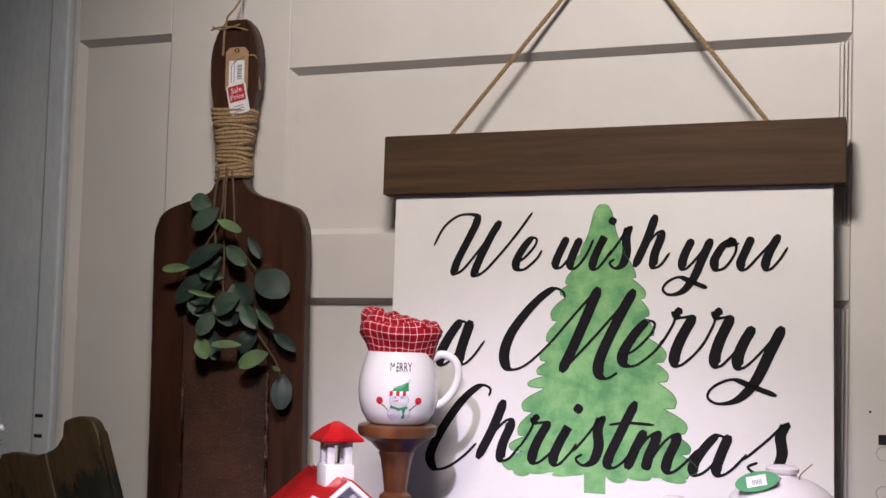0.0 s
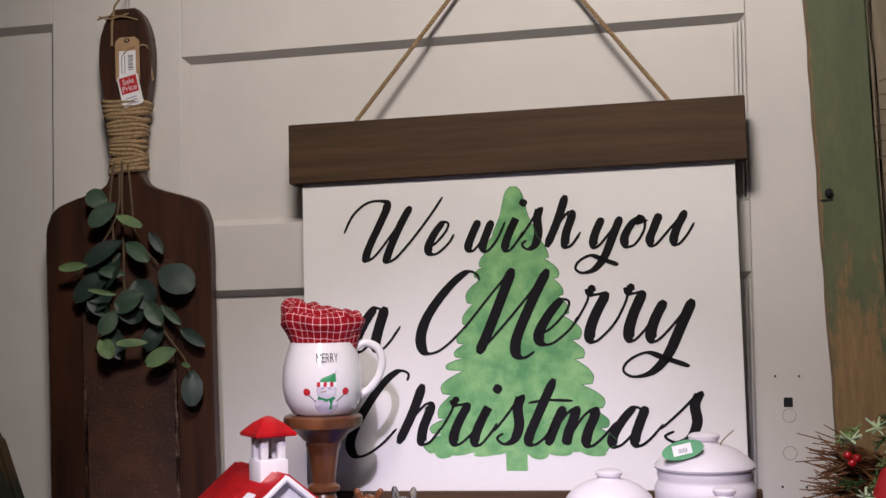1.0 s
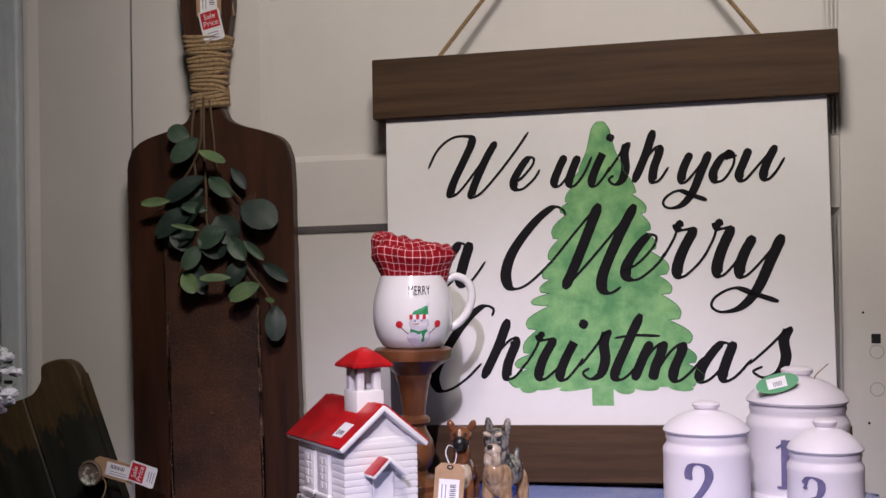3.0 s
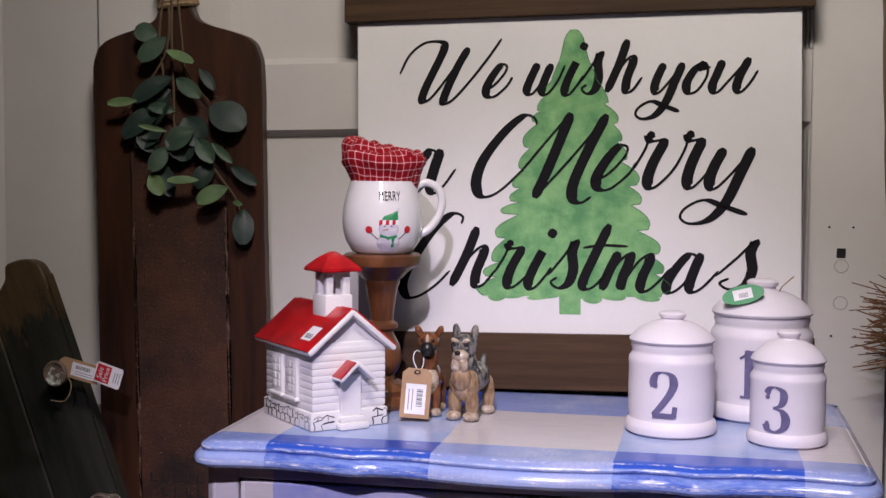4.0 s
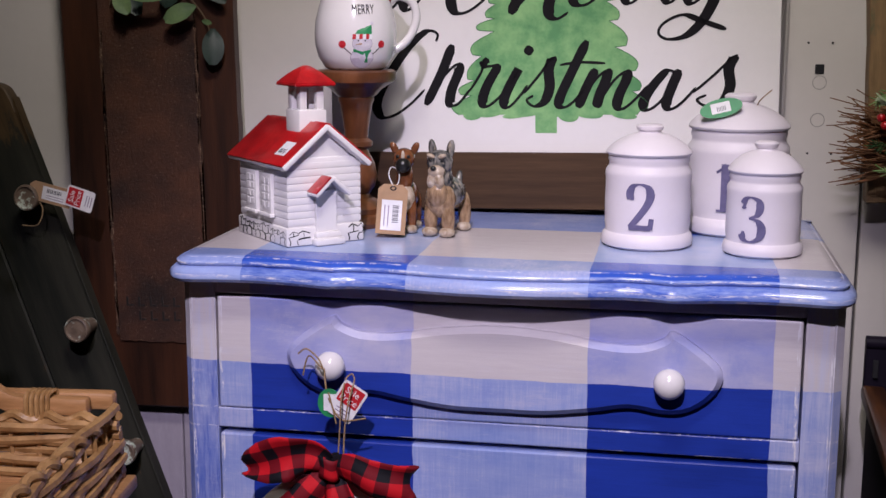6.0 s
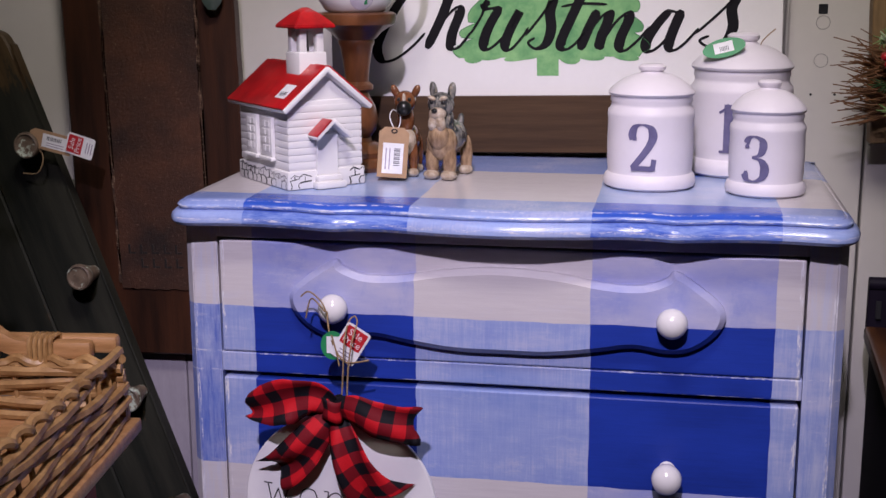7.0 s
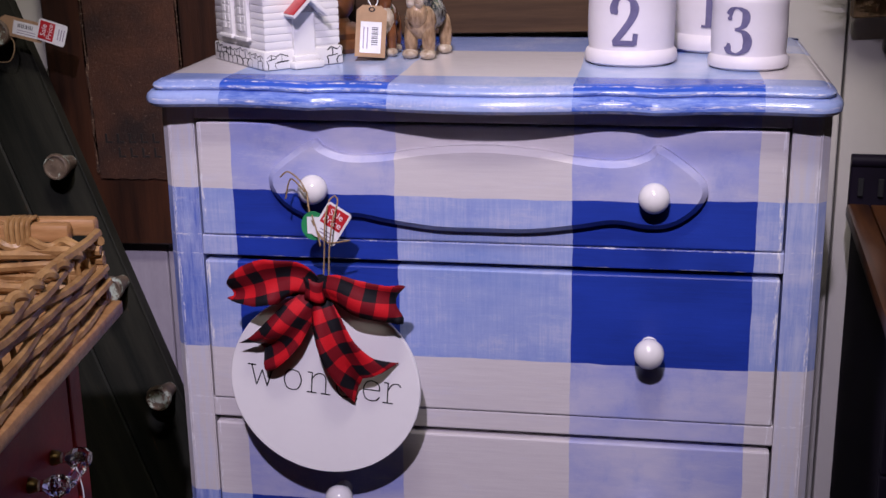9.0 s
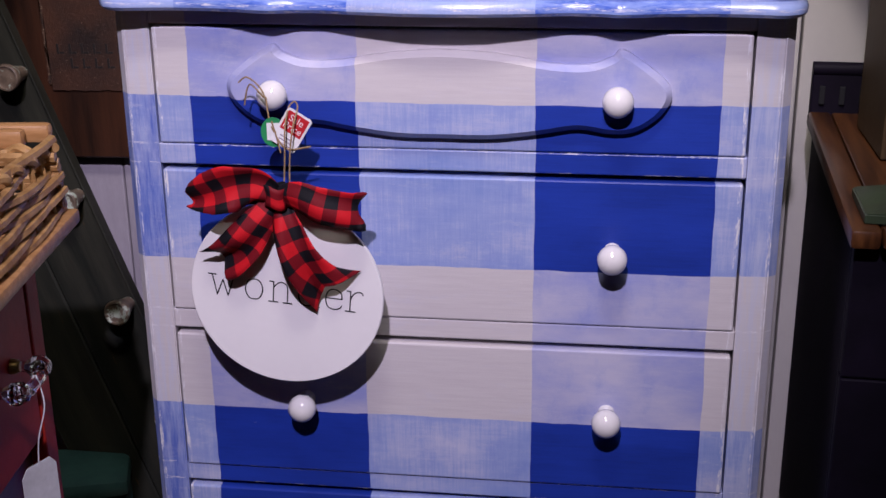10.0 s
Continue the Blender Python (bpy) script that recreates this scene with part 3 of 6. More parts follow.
SCRIPT = {
    "C": [[(.98, 1.80), (1.00, 2.01), (.82, 2.07), (.52, 1.64), (.19, .84), (.00, .15), (.08, -.24), (.29, -.20), (.56, .11), (.79, .50)]],
    "h": [[(.60, 1.71), (.35, .93), (.00, .08)], [(.04, .19), (.36, .79), (.67, 1.16), (.75, 1.02), (.58, .49), (.55, .10), (.73, .12), (1.00, .52)]],
    "r": [[(.00, .44), (.30, .97), (.36, 1.29), (.43, 1.12), (.75, 1.17)], [(.75, 1.17), (.46, .63), (.33, .20), (.45, .04), (.78, .32), (1.00, .62)]],
    "i": [[(.14, .51), (.55, 1.05), (.21, .59), (.00, .18), (.18, .02), (.60, .33), (.86, .61)], [(1.00, 1.64), (.82, 1.43)]],
    "s": [[(.00, .39), (.56, .89), (1.00, 1.32), (.89, 1.00), (.93, .55), (.74, .17), (.36, .04), (.10, .20), (.34, .33)]],
    "t": [[(.60, 1.78), (.25, .90), (.00, .21), (.09, .01), (.32, .17), (.60, .59)], [(.01, 1.14), (.43, 1.21), (1.00, 1.18)]],
    "m": [[(.26, 1.03), (.13, .56), (.00, .00)], [(.03, .14), (.25, .74), (.41, .98), (.41, .78), (.32, .37), (.27, -.00)], [(.29, .11), (.51, .70), (.68, .95), (.70, .77), (.60, .36), (.57, .08), (.65, -.03), (.83, .23), (1.00, .59)]],
    "a": [[(.62, .90), (.44, .96), (.16, .54), (.00, .13), (.09, -.06), (.35, .20), (.65, .82)], [(.68, 1.00), (.52, .48), (.44, .11), (.53, -.04), (.74, .14), (1.00, .53)]],
    "M": [[(.47, 1.55), (.45, 1.70), (.37, 1.75), (.22, 1.38), (.06, .75), (.00, .21), (.04, -.12), (.16, -.05), (.34, .43), (.54, 1.14), (.73, 1.80)], [(.73, 1.80), (.64, 1.13), (.54, .41), (.45, -.17)], [(.45, -.17), (.66, .51), (.86, 1.21), (1.00, 1.75)], [(1.00, 1.75), (.87, 1.01), (.75, .19), (.74, -.18), (.80, -.29), (.88, -.15)]],
    "e": [[(.00, .20), (.36, .36), (.73, .74), (.81, .98), (.63, 1.01), (.35, .70), (.12, .29), (.16, .04), (.42, .03), (.82, .35), (1.00, .63)]],
    "y": [[(.61, .93), (.47, .53), (.40, .18), (.46, .01), (.65, .26), (.97, .85)], [(1.00, .94), (.83, .37), (.63, -.29), (.40, -.68), (.14, -.78), (.00, -.64), (.08, -.41), (.33, -.24), (.59, -.38), (.92, -.57)]],
    "o": [[(.79, .93), (.36, .73), (.00, .28), (.10, .00), (.45, .07), (.83, .49), (.86, .82), (.73, .91), (.63, .72), (1.00, .79)]],
    "u": [[(.24, .98), (.11, .57), (.00, .18), (.10, -.01), (.37, .36), (.78, .99)], [(.82, 1.04), (.61, .50), (.53, .14), (.62, -.01), (.82, .26), (1.00, .65)]],
    "w": [[(.30, 1.04), (.12, .60), (.00, .20), (.13, .07), (.40, .45), (.65, 1.01)], [(.65, 1.01), (.47, .51), (.39, .17), (.52, .05), (.79, .43), (1.00, .96)]],
    "W": [[(.00, .81), (.10, 1.42), (.25, 1.79), (.41, 1.81), (.44, 1.61), (.37, 1.10), (.25, .31), (.22, -.10), (.31, .03), (.47, .66), (.68, 1.60)], [(.68, 1.60), (.58, 1.06), (.46, .23), (.43, -.16), (.52, -.06), (.68, .49), (.87, 1.26), (1.00, 1.86)]],
}


def script_word(glyphs, base, xh, thick):
    """Brush lettering: broad where the hand goes down, thin where it goes up."""
    for ch, u0, u1 in glyphs:
        bm = bmesh.new()
        for k, stroke in enumerate(SCRIPT[ch]):
            pts = glide([((u0 + (u1 - u0) * x), 0, base + xh * y) for x, y in stroke], 10)
            n, rows = len(pts), []
            y = -0.0046 - 0.0002 * k
            for i, p in enumerate(pts):
                d = (pts[min(i + 1, n - 1)] - pts[max(i - 1, 0)]).normalized()
                w = 0.0042 + thick * max(0.0, -d.z) ** 1.2
                w *= min(1.0, 0.45 + 0.2 * min(i, n - 1 - i))
                nx, nz = -d.z, d.x
                # the broad nib is held slanted, so ends are cut at a slope
                rows.append((bm.verts.new((p.x + nx * w / 2, y, p.z + nz * w / 2)), bm.verts.new((p.x - nx * w / 2, y, p.z - nz * w / 2))))
            for a, b in zip(rows, rows[1:]):
                bm.faces.new((a[0], a[1], b[1], b[0]))
        part("letter_" + ch.lower(), bm, M_ink, sign)


script_word((("W", -0.278, -0.111), ("e", -0.142, -0.094), ("w", -0.071, -0.010), ("i", -0.011, 0.023), ("s", 0.013, 0.045), ("h", 0.055, 0.110), ("y", 0.100, 0.173), ("o", 0.178, 0.215), ("u", 0.217, 0.286)), 0.466, 0.050, 0.0100)
script_word((("a", -0.262, -0.186), ("M", -0.153, 0.056), ("e", 0.031, 0.101), ("r", 0.095, 0.166), ("r", 0.159, 0.220), ("y", 0.169, 0.279)), 0.316, 0.068, 0.0138)
script_word((("C", -0.274, -0.175), ("h", -0.194, -0.122), ("r", -0.124, -0.060), ("i", -0.069, -0.026), ("s", -0.037, 0.006), ("t", 0.018, 0.089), ("m", 0.047, 0.154), ("a", 0.148, 0.227), ("s", 0.223, 0.282)), 0.159, 0.058, 0.0124)


def painted_tree():
    """Rows of the tree from tip to foot: lobed edges that step in under each bough."""
    rows = ((.570, .004), (.565, .010), (.557, .0145), (.523, .0225), (.48, .042), (.455, .052), (.43, .061), (.378, .076), (.335, .088), (.306, .096), (.272, .104), (.235, .117), (.198, .129), (.160, .142), (.147, .134))
    zs, ws = [r[0] for r in rows][::-1], [r[1] for r in rows][::-1]
    rng = random.Random(4)
    bough = {}
    for side in (0, 1):
        z, cuts = 0.492, []
        while z > 0.165:
            step = 0.016 + 0.026 * rng.random()
            cuts.append((z, z - step, 0.45 + 0.95 * rng.random()))
            z -= step
        bough[side] = cuts

    def edge(side, z):
        w = float(np.interp(z, zs, ws))
        for hi, lo, k in bough[side]:
            if lo <= z < hi:
                t = (hi - z) / (hi - lo)
                amp = min(0.016, 0.17 * w) * k
                w += amp * (math.sin(math.pi * min(1.0, t * 1.05) * 0.72) * 1.5 - 0.75)
        return w

    out = []
    for i in range(215):
        z = 0.570 - 0.002 * i
        if z < 0.146:
            break
        out.append((z, 0.004 - edge(0, z), 0.004 + edge(1, z)))
    return out


tree_rows = painted_tree()
part("painted_tree", spindle(bmesh.new(), tree_rows, -0.00435, -0.0015), M_tree, sign, "green watercolour fir tree")
for k in range(9):
    x = -0.118 + 0.0305 * k + 0.007 * math.sin(3.7 * k)
    foot = disc(x, 0.1495 + 0.003 * math.sin(2.1 * k), 0.016 + 0.007 * abs(math.sin(1.9 * k)), 0.007 + 0.003 * math.cos(1.3 * k), 18)
    part("painted_bough", slab(bmesh.new(), [(px, pz - 0.10 * (px - x) * (1 if k > 4 else -1)) for px, pz in foot], -0.00445 - 0.00003 * k, -0.0016), M_tree, sign)
part("painted_trunk", slab(bmesh.new(), [(-0.0195, 0.152), (-0.0190, 0.1195), (0.0148, 0.1193), (0.0145, 0.152)], -0.00425, -0.0016), M_tree, sign)
for col in (1, 2):
    part("tree_outline", tube(bmesh.new(), [(r[col], -0.0043, r[0]) for r in tree_rows], 0.0006, 4), M_treeline, sign)


def twine(pts, r, strands=3, turns=60.0, n=5):
    """A rope of twisted strands along a line."""
    bm = bmesh.new()
    line = [Vector(p) for p in pts]
    cum = [0.0]
    for a, b in zip(line, line[1:]):
        cum.append(cum[-1] + (b - a).length)
    total, steps = cum[-1], max(8, int(cum[-1] * turns * 7))
    dense = [Vector([float(np.interp(total * i / steps, cum, [p[k] for p in line])) for k in range(3)]) for i in range(steps + 1)]
    for s in range(strands):
        path = []
        for i, p in enumerate(dense):
            d = (dense[min(i + 1, steps)] - dense[max(i - 1, 0)]).normalized()
            a = d.cross(Vector((0.2, 0.97, 0.1))).normalized()
            b = d.cross(a)
            ang = 2 * math.pi * (s / strands + turns * total * i / steps)
            path.append(p + 0.5 * r * (math.cos(ang) * a + math.sin(ang) * b))
        tube(bm, path, 0.58 * r, n)
    return bm


part("hanging_rope", twine([(-0.262, 0.0, 0.665), (-0.262, 0.012, 0.692), (-0.062, 0.026, 0.936), (0.004, 0.024, 1.035), (0.080, 0.026, 0.93), (0.258, 0.012, 0.690), (0.258, 0.0, 0.665)], 0.0037, 3, 62), M_rope, sign, "jute hanging rope", True)
single("picture_hook", tube(bmesh.new(), [(0.0, 0.512, 2.105), (0.0, 0.470, 2.100), (0.0, 0.464, 2.112)], 0.003), M_brass, Matrix(), "small brass hook in the white door holding the sign's rope", "hook")


# ---- canisters ----
DIGIT = {
    "1": [([(.22, .82), (.42, .9), (.56, 1.0)], .05), ([(.56, 1.0), (.56, .5), (.56, .02)], .17), ([(.25, .02), (.56, .02), (.9, .02)], 1.05)],
    "2": [([(.16, .68), (.12, .8), (.24, .95), (.5, 1.0), (.78, .93), (.88, .75), (.76, .55), (.5, .32), (.14, .05)], .16), ([(.10, .05), (.5, .06), (.9, .05)], 1.11), ([(.93, .26), (.9, .1), (.89, .02)], .08), ([(.12, .74), (.2, .71), (.27, .72)], 1.11)],
    "3": [([(.15, .84), (.28, .96), (.5, 1.0), (.76, .92), (.82, .76), (.7, .60), (.42, .53)], .15), ([(.42, .53), (.74, .47), (.9, .30), (.82, .10), (.52, 0.0), (.24, .04), (.12, .17)], .17), ([(.10, .18), (.18, .16), (.27, .18)], 1.12), ([(.14, .80), (.2, .78), (.28, .80)], 1.10)],
}


def canister(x, y, r, body_h, total_h, digit, size, turn, name_label):
    c = thing("canister", pose(x, y, 1.0555, 0, 0, turn), name_label, "canister", "three numbered canisters")
    h = body_h
    prof = [(0, 0.001), (r * 0.9, 0.0), (r * 1.0, h * 0.03), (r * 1.02, h * 0.08), (r * 0.99, h * 0.14), (r * 0.93, h * 0.17), (r * 0.925, h * 0.2), (r * 0.945, h * 0.26), (r * 0.95, h * 0.5), (r * 0.94, h * 0.74), (r * 0.955, h * 0.79), (r * 0.945, h * 0.84), (r * 0.88, h * 0.885), (r * 0.87, h * 0.92), (r * 0.90, h * 0.95), (r * 0.885, h), (r * 0.80, h), (r * 0.8, h * 0.5), (0, h * 0.5)]
    part("body", lathe(bmesh.new(), prof, 56), M_matte, c, "", True)
    k = total_h - h
    lid = [(0, h - 0.002), (r * 0.86, h - 0.001), (r * 0.93, h + k * 0.03), (r * 0.95, h + k * 0.09), (r * 0.92, h + k * 0.17), (r * 0.80, h + k * 0.35), (r * 0.62, h + k * 0.53), (r * 0.42, h + k * 0.66), (r * 0.27, h + k * 0.705), (r * 0.235, h + k * 0.76), (r * 0.29, h + k * 0.83), (r * 0.30, h + k * 0.92), (r * 0.24, h + k * 0.985), (0, h + k)]
    part("lid", lathe(bmesh.new(), lid, 56), M_matte, c, "domed lid with a button knob", True)
    bm = bmesh.new()
    for k, (stroke, fat) in enumerate(DIGIT[digit]):
        pts = glide([((x - 0.5) * size * 0.62, 0, h * 0.475 + (z - 0.5) * size) for x, z in stroke], 10)
        n, rows = len(pts), []
        for i, q in enumerate(pts):
            d = (pts[min(i + 1, n - 1)] - pts[max(i - 1, 0)]).normalized()
            w = size * (0.035 + fat * abs(d.z) ** 1.5) if fat < 1 else size * (fat - 1)
            row = []
            for e in (-0.5, 0.5):
                u, z, rr = q.x - d.z * w * e, q.z + d.x * w * e, r * 0.953 + 0.0004 + 0.00015 * k
                row.append(bm.verts.new((rr * math.sin(u / r), -rr * math.cos(u / r), z)))
            rows.append(row)
        for p0, p1 in zip(rows, rows[1:]):
            bm.faces.new((p0[0], p0[1], p1[1], p1[0]))
    part("numeral", bm, M_numb, c, "slate blue printed numeral")
    return c


canister(0.1815, 0.172, 0.0615, 0.125, 0.1665, "2", 0.062, -9, "matte white stoneware canister with a slate numeral on the chest")
canister(0.3345, 0.137, 0.0515, 0.108, 0.150, "3", 0.058, -22, "small matte white stoneware canister with a slate numeral")
canister(0.307, 0.315, 0.0765, 0.150, 0.202, "1", 0.068, -17, "tall matte white stoneware canister with a green tag on its lid")


# ---- school-house cookie jar ----
def house_jar():
    ang = math.degrees(math.atan2(0.081, 0.086))
    h = thing("cookie_jar", pose(-0.2965, 0.049, 1.0555, 0, 0, ang), "white glazed school-house cookie jar with a red roof", "cookie jar")
    # local x runs along the front gable, local y back along the side
    FW, SL, WH, RH = 0.118, 0.158, 0.116, 0.1645
    part("wall_body", box(bmesh.new(), 0.003, FW - 0.003, 0.003, SL - 0.003, 0.0, WH + 0.004, 0.003), M_ceram, h, "", True)
    n = 9
    for k in range(n):
        z = 0.028 + (WH - 0.03) * k / n
        bm = box(bmesh.new(), 0.0023, FW - 0.0023, 0.0023, SL - 0.0023, z, z + 0.0086, 0.0006)
        part("siding_board", bm, M_ceram, h, "", True)
    part("plinth", box(bmesh.new(), -0.001, FW + 0.001, -0.001, SL + 0.001, 0.0, 0.0255, 0.003), M_ceram, h, "", True)
    rng = random.Random(8)
    for length, along in ((FW, 0), (SL, 1)):
        x = 0.004
        while x < length - 0.006:
            w = 0.011 + 0.008 * rng.random()
            if not (along == 0 and 0.028 < x < 0.082):
                u = [rng.uniform(-0.0022, 0.0022) for q in range(8)]
                mid, peak, xe = 0.0115 + u[0], 0.0215 + u[1], min(x + w, length - 0.002)
                strokes = ([(x, 0.002), (x + u[2], 0.006), (x + u[3], mid)], [(x, mid), (x + w * 0.4, mid + 0.0015 + u[4] * 0.5), (xe, mid + u[5])],
                           [(x + w * 0.45, mid), (x + w * 0.5 + u[6], mid + 0.005), (x + w * 0.45, peak - 0.001)], [(x - 0.001, peak - 0.003), (x + w * 0.35, peak + 0.001), (xe, peak - 0.002 + u[7] * 0.5)])
                for ring in strokes:
                    pts = [(a, -0.0008, b) if along == 0 else (-0.0008, a, b) for a, b in ring]
                    part("painted_joint", tube(bmesh.new(), pts, 0.0005 + 0.0007 * rng.random(), 4), M_black, h)
            x += w
    # windows on the long side
    for y in (0.058, 0.106):
        w = part("window", box(bmesh.new(), -0.004, 0.002, y - 0.017, y + 0.017, 0.040, 0.096, 0.0015), M_ceram, h, "", True)
        for a in range(2):
            for b in range(4):
                part("pane", box(bmesh.new(), -0.0047, -0.003, y - 0.0115 + a * 0.0125, y - 0.0015 + a * 0.0125, 0.048 + b * 0.0112, 0.0575 + b * 0.0112, 0.0012), M_ceram, w)
        part("sill", box(bmesh.new(), -0.007, 0.001, y - 0.020, y + 0.020, 0.036, 0.041, 0.0015), M_ceram, w)
    # porch on the gable front
    part("door", box(bmesh.new(), 0.043, 0.075, -0.0035, 0.002, 0.004, 0.074, 0.001), M_ceram, h)
    part("step", box(bmesh.new(), 0.036, 0.082, -0.016, 0.001, 0.0, 0.010, 0.003), M_ceram, h, "", True)
    part("step", box(bmesh.new(), 0.040, 0.078, -0.010, 0.001, 0.009, 0.018, 0.003), M_ceram, h, "", True)
    for s in (-1, 1):
        m = Matrix.Translation((0.059, -0.010, 0.094)) @ pose(0, 0, 0, 0, s * 42, 0)
        hood = part("porch_roof", box(bmesh.new(), *sorted((0, s * 0.036)), -0.016, 0.012, -0.003, 0.003, 0.002, m), M_ceram, h, "", True)
        if s < 0:
            part("red_tiles", box(bmesh.new(), -0.034, -0.002, -0.0165, 0.011, 0.0025, 0.0045, 0.001, m), M_red, hood, "", True)
    # roof: two slopes and the white gables
    bm = bmesh.new()
    front = [bm.verts.new(p) for p in ((0.002, 0.006, WH), (FW - 0.002, 0.006, WH), (FW / 2, 0.006, RH - 0.003))]
    back = [bm.verts.new(p) for p in ((0.002, SL - 0.006, WH), (FW - 0.002, SL - 0.006, WH), (FW / 2, SL - 0.006, RH - 0.003))]
    bm.faces.new(front), bm.faces.new(back)
    for i in range(3):
        bm.faces.new((front[i], front[(i + 1) % 3], back[(i + 1) % 3], back[i]))
    part("gable", bm, M_ceram, h)
    slope = math.degrees(math.atan2(RH - WH, FW / 2))
    run = math.hypot(RH - WH, FW / 2) + 0.012
    for s in (-1, 1):
        m = Matrix.Translation((FW / 2, SL / 2, RH)) @ pose(0, 0, 0, 0, s * slope, 0)
        edge = part("roof", box(bmesh.new(), *sorted((0, s * run)), -SL / 2 - 0.011, SL / 2 + 0.016, -0.006, 0.002, 0.003, m), M_ceram, h, "", True)
        part("red_shingles", box(bmesh.new(), *sorted((s * 0.001, s * (run - 0.001))), -SL / 2 - 0.0085, SL / 2 + 0.014, 0.001, 0.0042, 0.0015, m), M_red, edge, "brushed red glaze", True)
    part("price_sticker", box(bmesh.new(), -0.070, -0.044, -0.068, -0.040, 0.0043, 0.0049, 0.0, Matrix.Translation((FW / 2, SL / 2, RH)) @ pose(0, 0, 0, 0, -slope, 0)), M_paper, h, "white price sticker")
    for k in range(7):
        part("bar", box(bmesh.new(), -0.066, -0.058, -0.063 + 0.0028 * k, -0.0618 + 0.0028 * k, 0.0049, 0.0052, 0.0, Matrix.Translation((FW / 2, SL / 2, RH)) @ pose(0, 0, 0, 0, -slope, 0)), M_grey, h)
    # belfry
    cx, cy, b = FW / 2, 0.054, 0.0185
    part("belfry_base", box(bmesh.new(), cx - b - 0.003, cx + b + 0.003, cy - b - 0.003, cy + b + 0.003, RH - 0.034, RH + 0.018, 0.003), M_ceram, h, "", True)
    for sx in (-1, 1):
        for sy in (-1, 1):
            part("belfry_post", box(bmesh.new(), *sorted((cx + sx * b, cx + sx * (b - 0.011))), *sorted((cy + sy * b, cy + sy * (b - 0.011))), RH + 0.010, RH + 0.052, 0.0015), M_ceram, h, "", True)
    for s in (-1, 1):
        for ax in (0, 1):
            arch = [(-0.0130, 0.050), (-0.0130, 0.036)] + [(-0.0110 * math.cos(t * math.pi / 8), 0.036 + 0.0125 * math.sin(t * math.pi / 8)) for t in range(9)] + [(0.0130, 0.036), (0.0130, 0.050)]
            bm = slab(bmesh.new(), arch, -0.0035, 0.0035)
            bmesh.ops.transform(bm, matrix=Matrix.Translation((cx, cy, RH)) @ pose(0, 0, 0, 0, 0, 90 * ax) @ Matrix.Translation((0, s * (b - 0.004), 0.002)), verts=bm.verts[:])
            part("arch", bm, M_ceram, h)
    bm = bmesh.new()
    e = b + 0.0125
    ring = [[bm.verts.new((cx + q * sx * w, cy + q * sy * w, RH + z)) for sx, sy in ((-1, -1), (1, -1), (1, 1), (-1, 1)) for q in (1,)] for w, z in ((e, 0.050), (e, 0.054), (e * 0.55, 0.068), (0.004, 0.0775))]
    for a, c in zip(ring, ring[1:]):
        for i in range(4):
            bm.faces.new((a[i], a[(i + 1) % 4], c[(i + 1) % 4], c[i]))
    bm.faces.new(ring[0]), bm.faces.new(ring[-1])
    bmesh.ops.bevel(bm, geom=bm.edges[:], offset=0.0012, segments=2, affect="EDGES")
    part("belfry_roof", bm, M_red, h, "red pyramid roof", True)
    return h


house_jar()

# ---- pedestal, mug and cloth ----
PX, PY = -0.2525, 0.262
ped = thing("candle_stand", pose(PX, PY, 1.0555) @ Matrix.Diagonal((1, 1, 1.036, 1)), "turned dark wooden candle stand holding a mug", "candle stand")
part("base", lathe(bmesh.new(), ((0, 0), (0.05, 0), (0.052, 0.006), (0.048, 0.014), (0.040, 0.018), (0.042, 0.026), (0.036, 0.034), (0.024, 0.040)), 40), M_turned, ped, "", True)
part("shaft", lathe(bmesh.new(), ((0.022, 0.038), (0.019, 0.046), (0.027, 0.056), (0.031, 0.072), (0.027, 0.090), (0.019, 0.104), (0.017, 0.110), (0.024, 0.115), (0.024, 0.121), (0.017, 0.126), (0.0185, 0.140), (0.0215, 0.160), (0.024, 0.174), (0.027, 0.181), (0.026, 0.186)), 40), M_turned, ped, "", True)
part("cup", lathe(bmesh.new(), ((0.025, 0.184), (0.031, 0.188), (0.038, 0.196), (0.050, 0.203), (0.0575, 0.207), (0.0595, 0.214), (0.059, 0.221), (0.055, 0.2235), (0.03, 0.2235), (0, 0.2225)), 48), M_turned, ped, "", True)

mug = thing("mug", pose(PX, PY, 1.2875, 0, 0, 8), "round white glazed mug with a printed snowman and lettering", "mug")
MUG = ((0, 0.002), (0.040, 0.0), (0.0465, 0.004), (0.0550, 0.018), (0.0597, 0.036), (0.0605, 0.052), (0.059, 0.070), (0.0545, 0.088), (0.050, 0.102), (0.0485, 0.108), (0.0465, 0.1085), (0.046, 0.104), (0.052, 0.084), (0.055, 0.05), (0.04, 0.012), (0, 0.008))
part("bowl", lathe(bmesh.new(), MUG, 56), M_ceram, mug, "", True)
handle = glide([(0.049, 0, 0.098), (0.064, 0, 0.106), (0.083, 0, 0.098), (0.090, 0, 0.078), (0.084, 0, 0.054), (0.070, 0, 0.036), (0.056, 0, 0.028)], 6)
part("handle", tube(bmesh.new(), [Matrix.Rotation(radians(10), 3, "Z") @ p for p in handle], 0.0062, 12), M_ceram, mug, "", True)


def mug_r(z):
    return float(np.interp(z, [q[1] for q in MUG[1:10]], [q[0] for q in MUG[1:10]]))


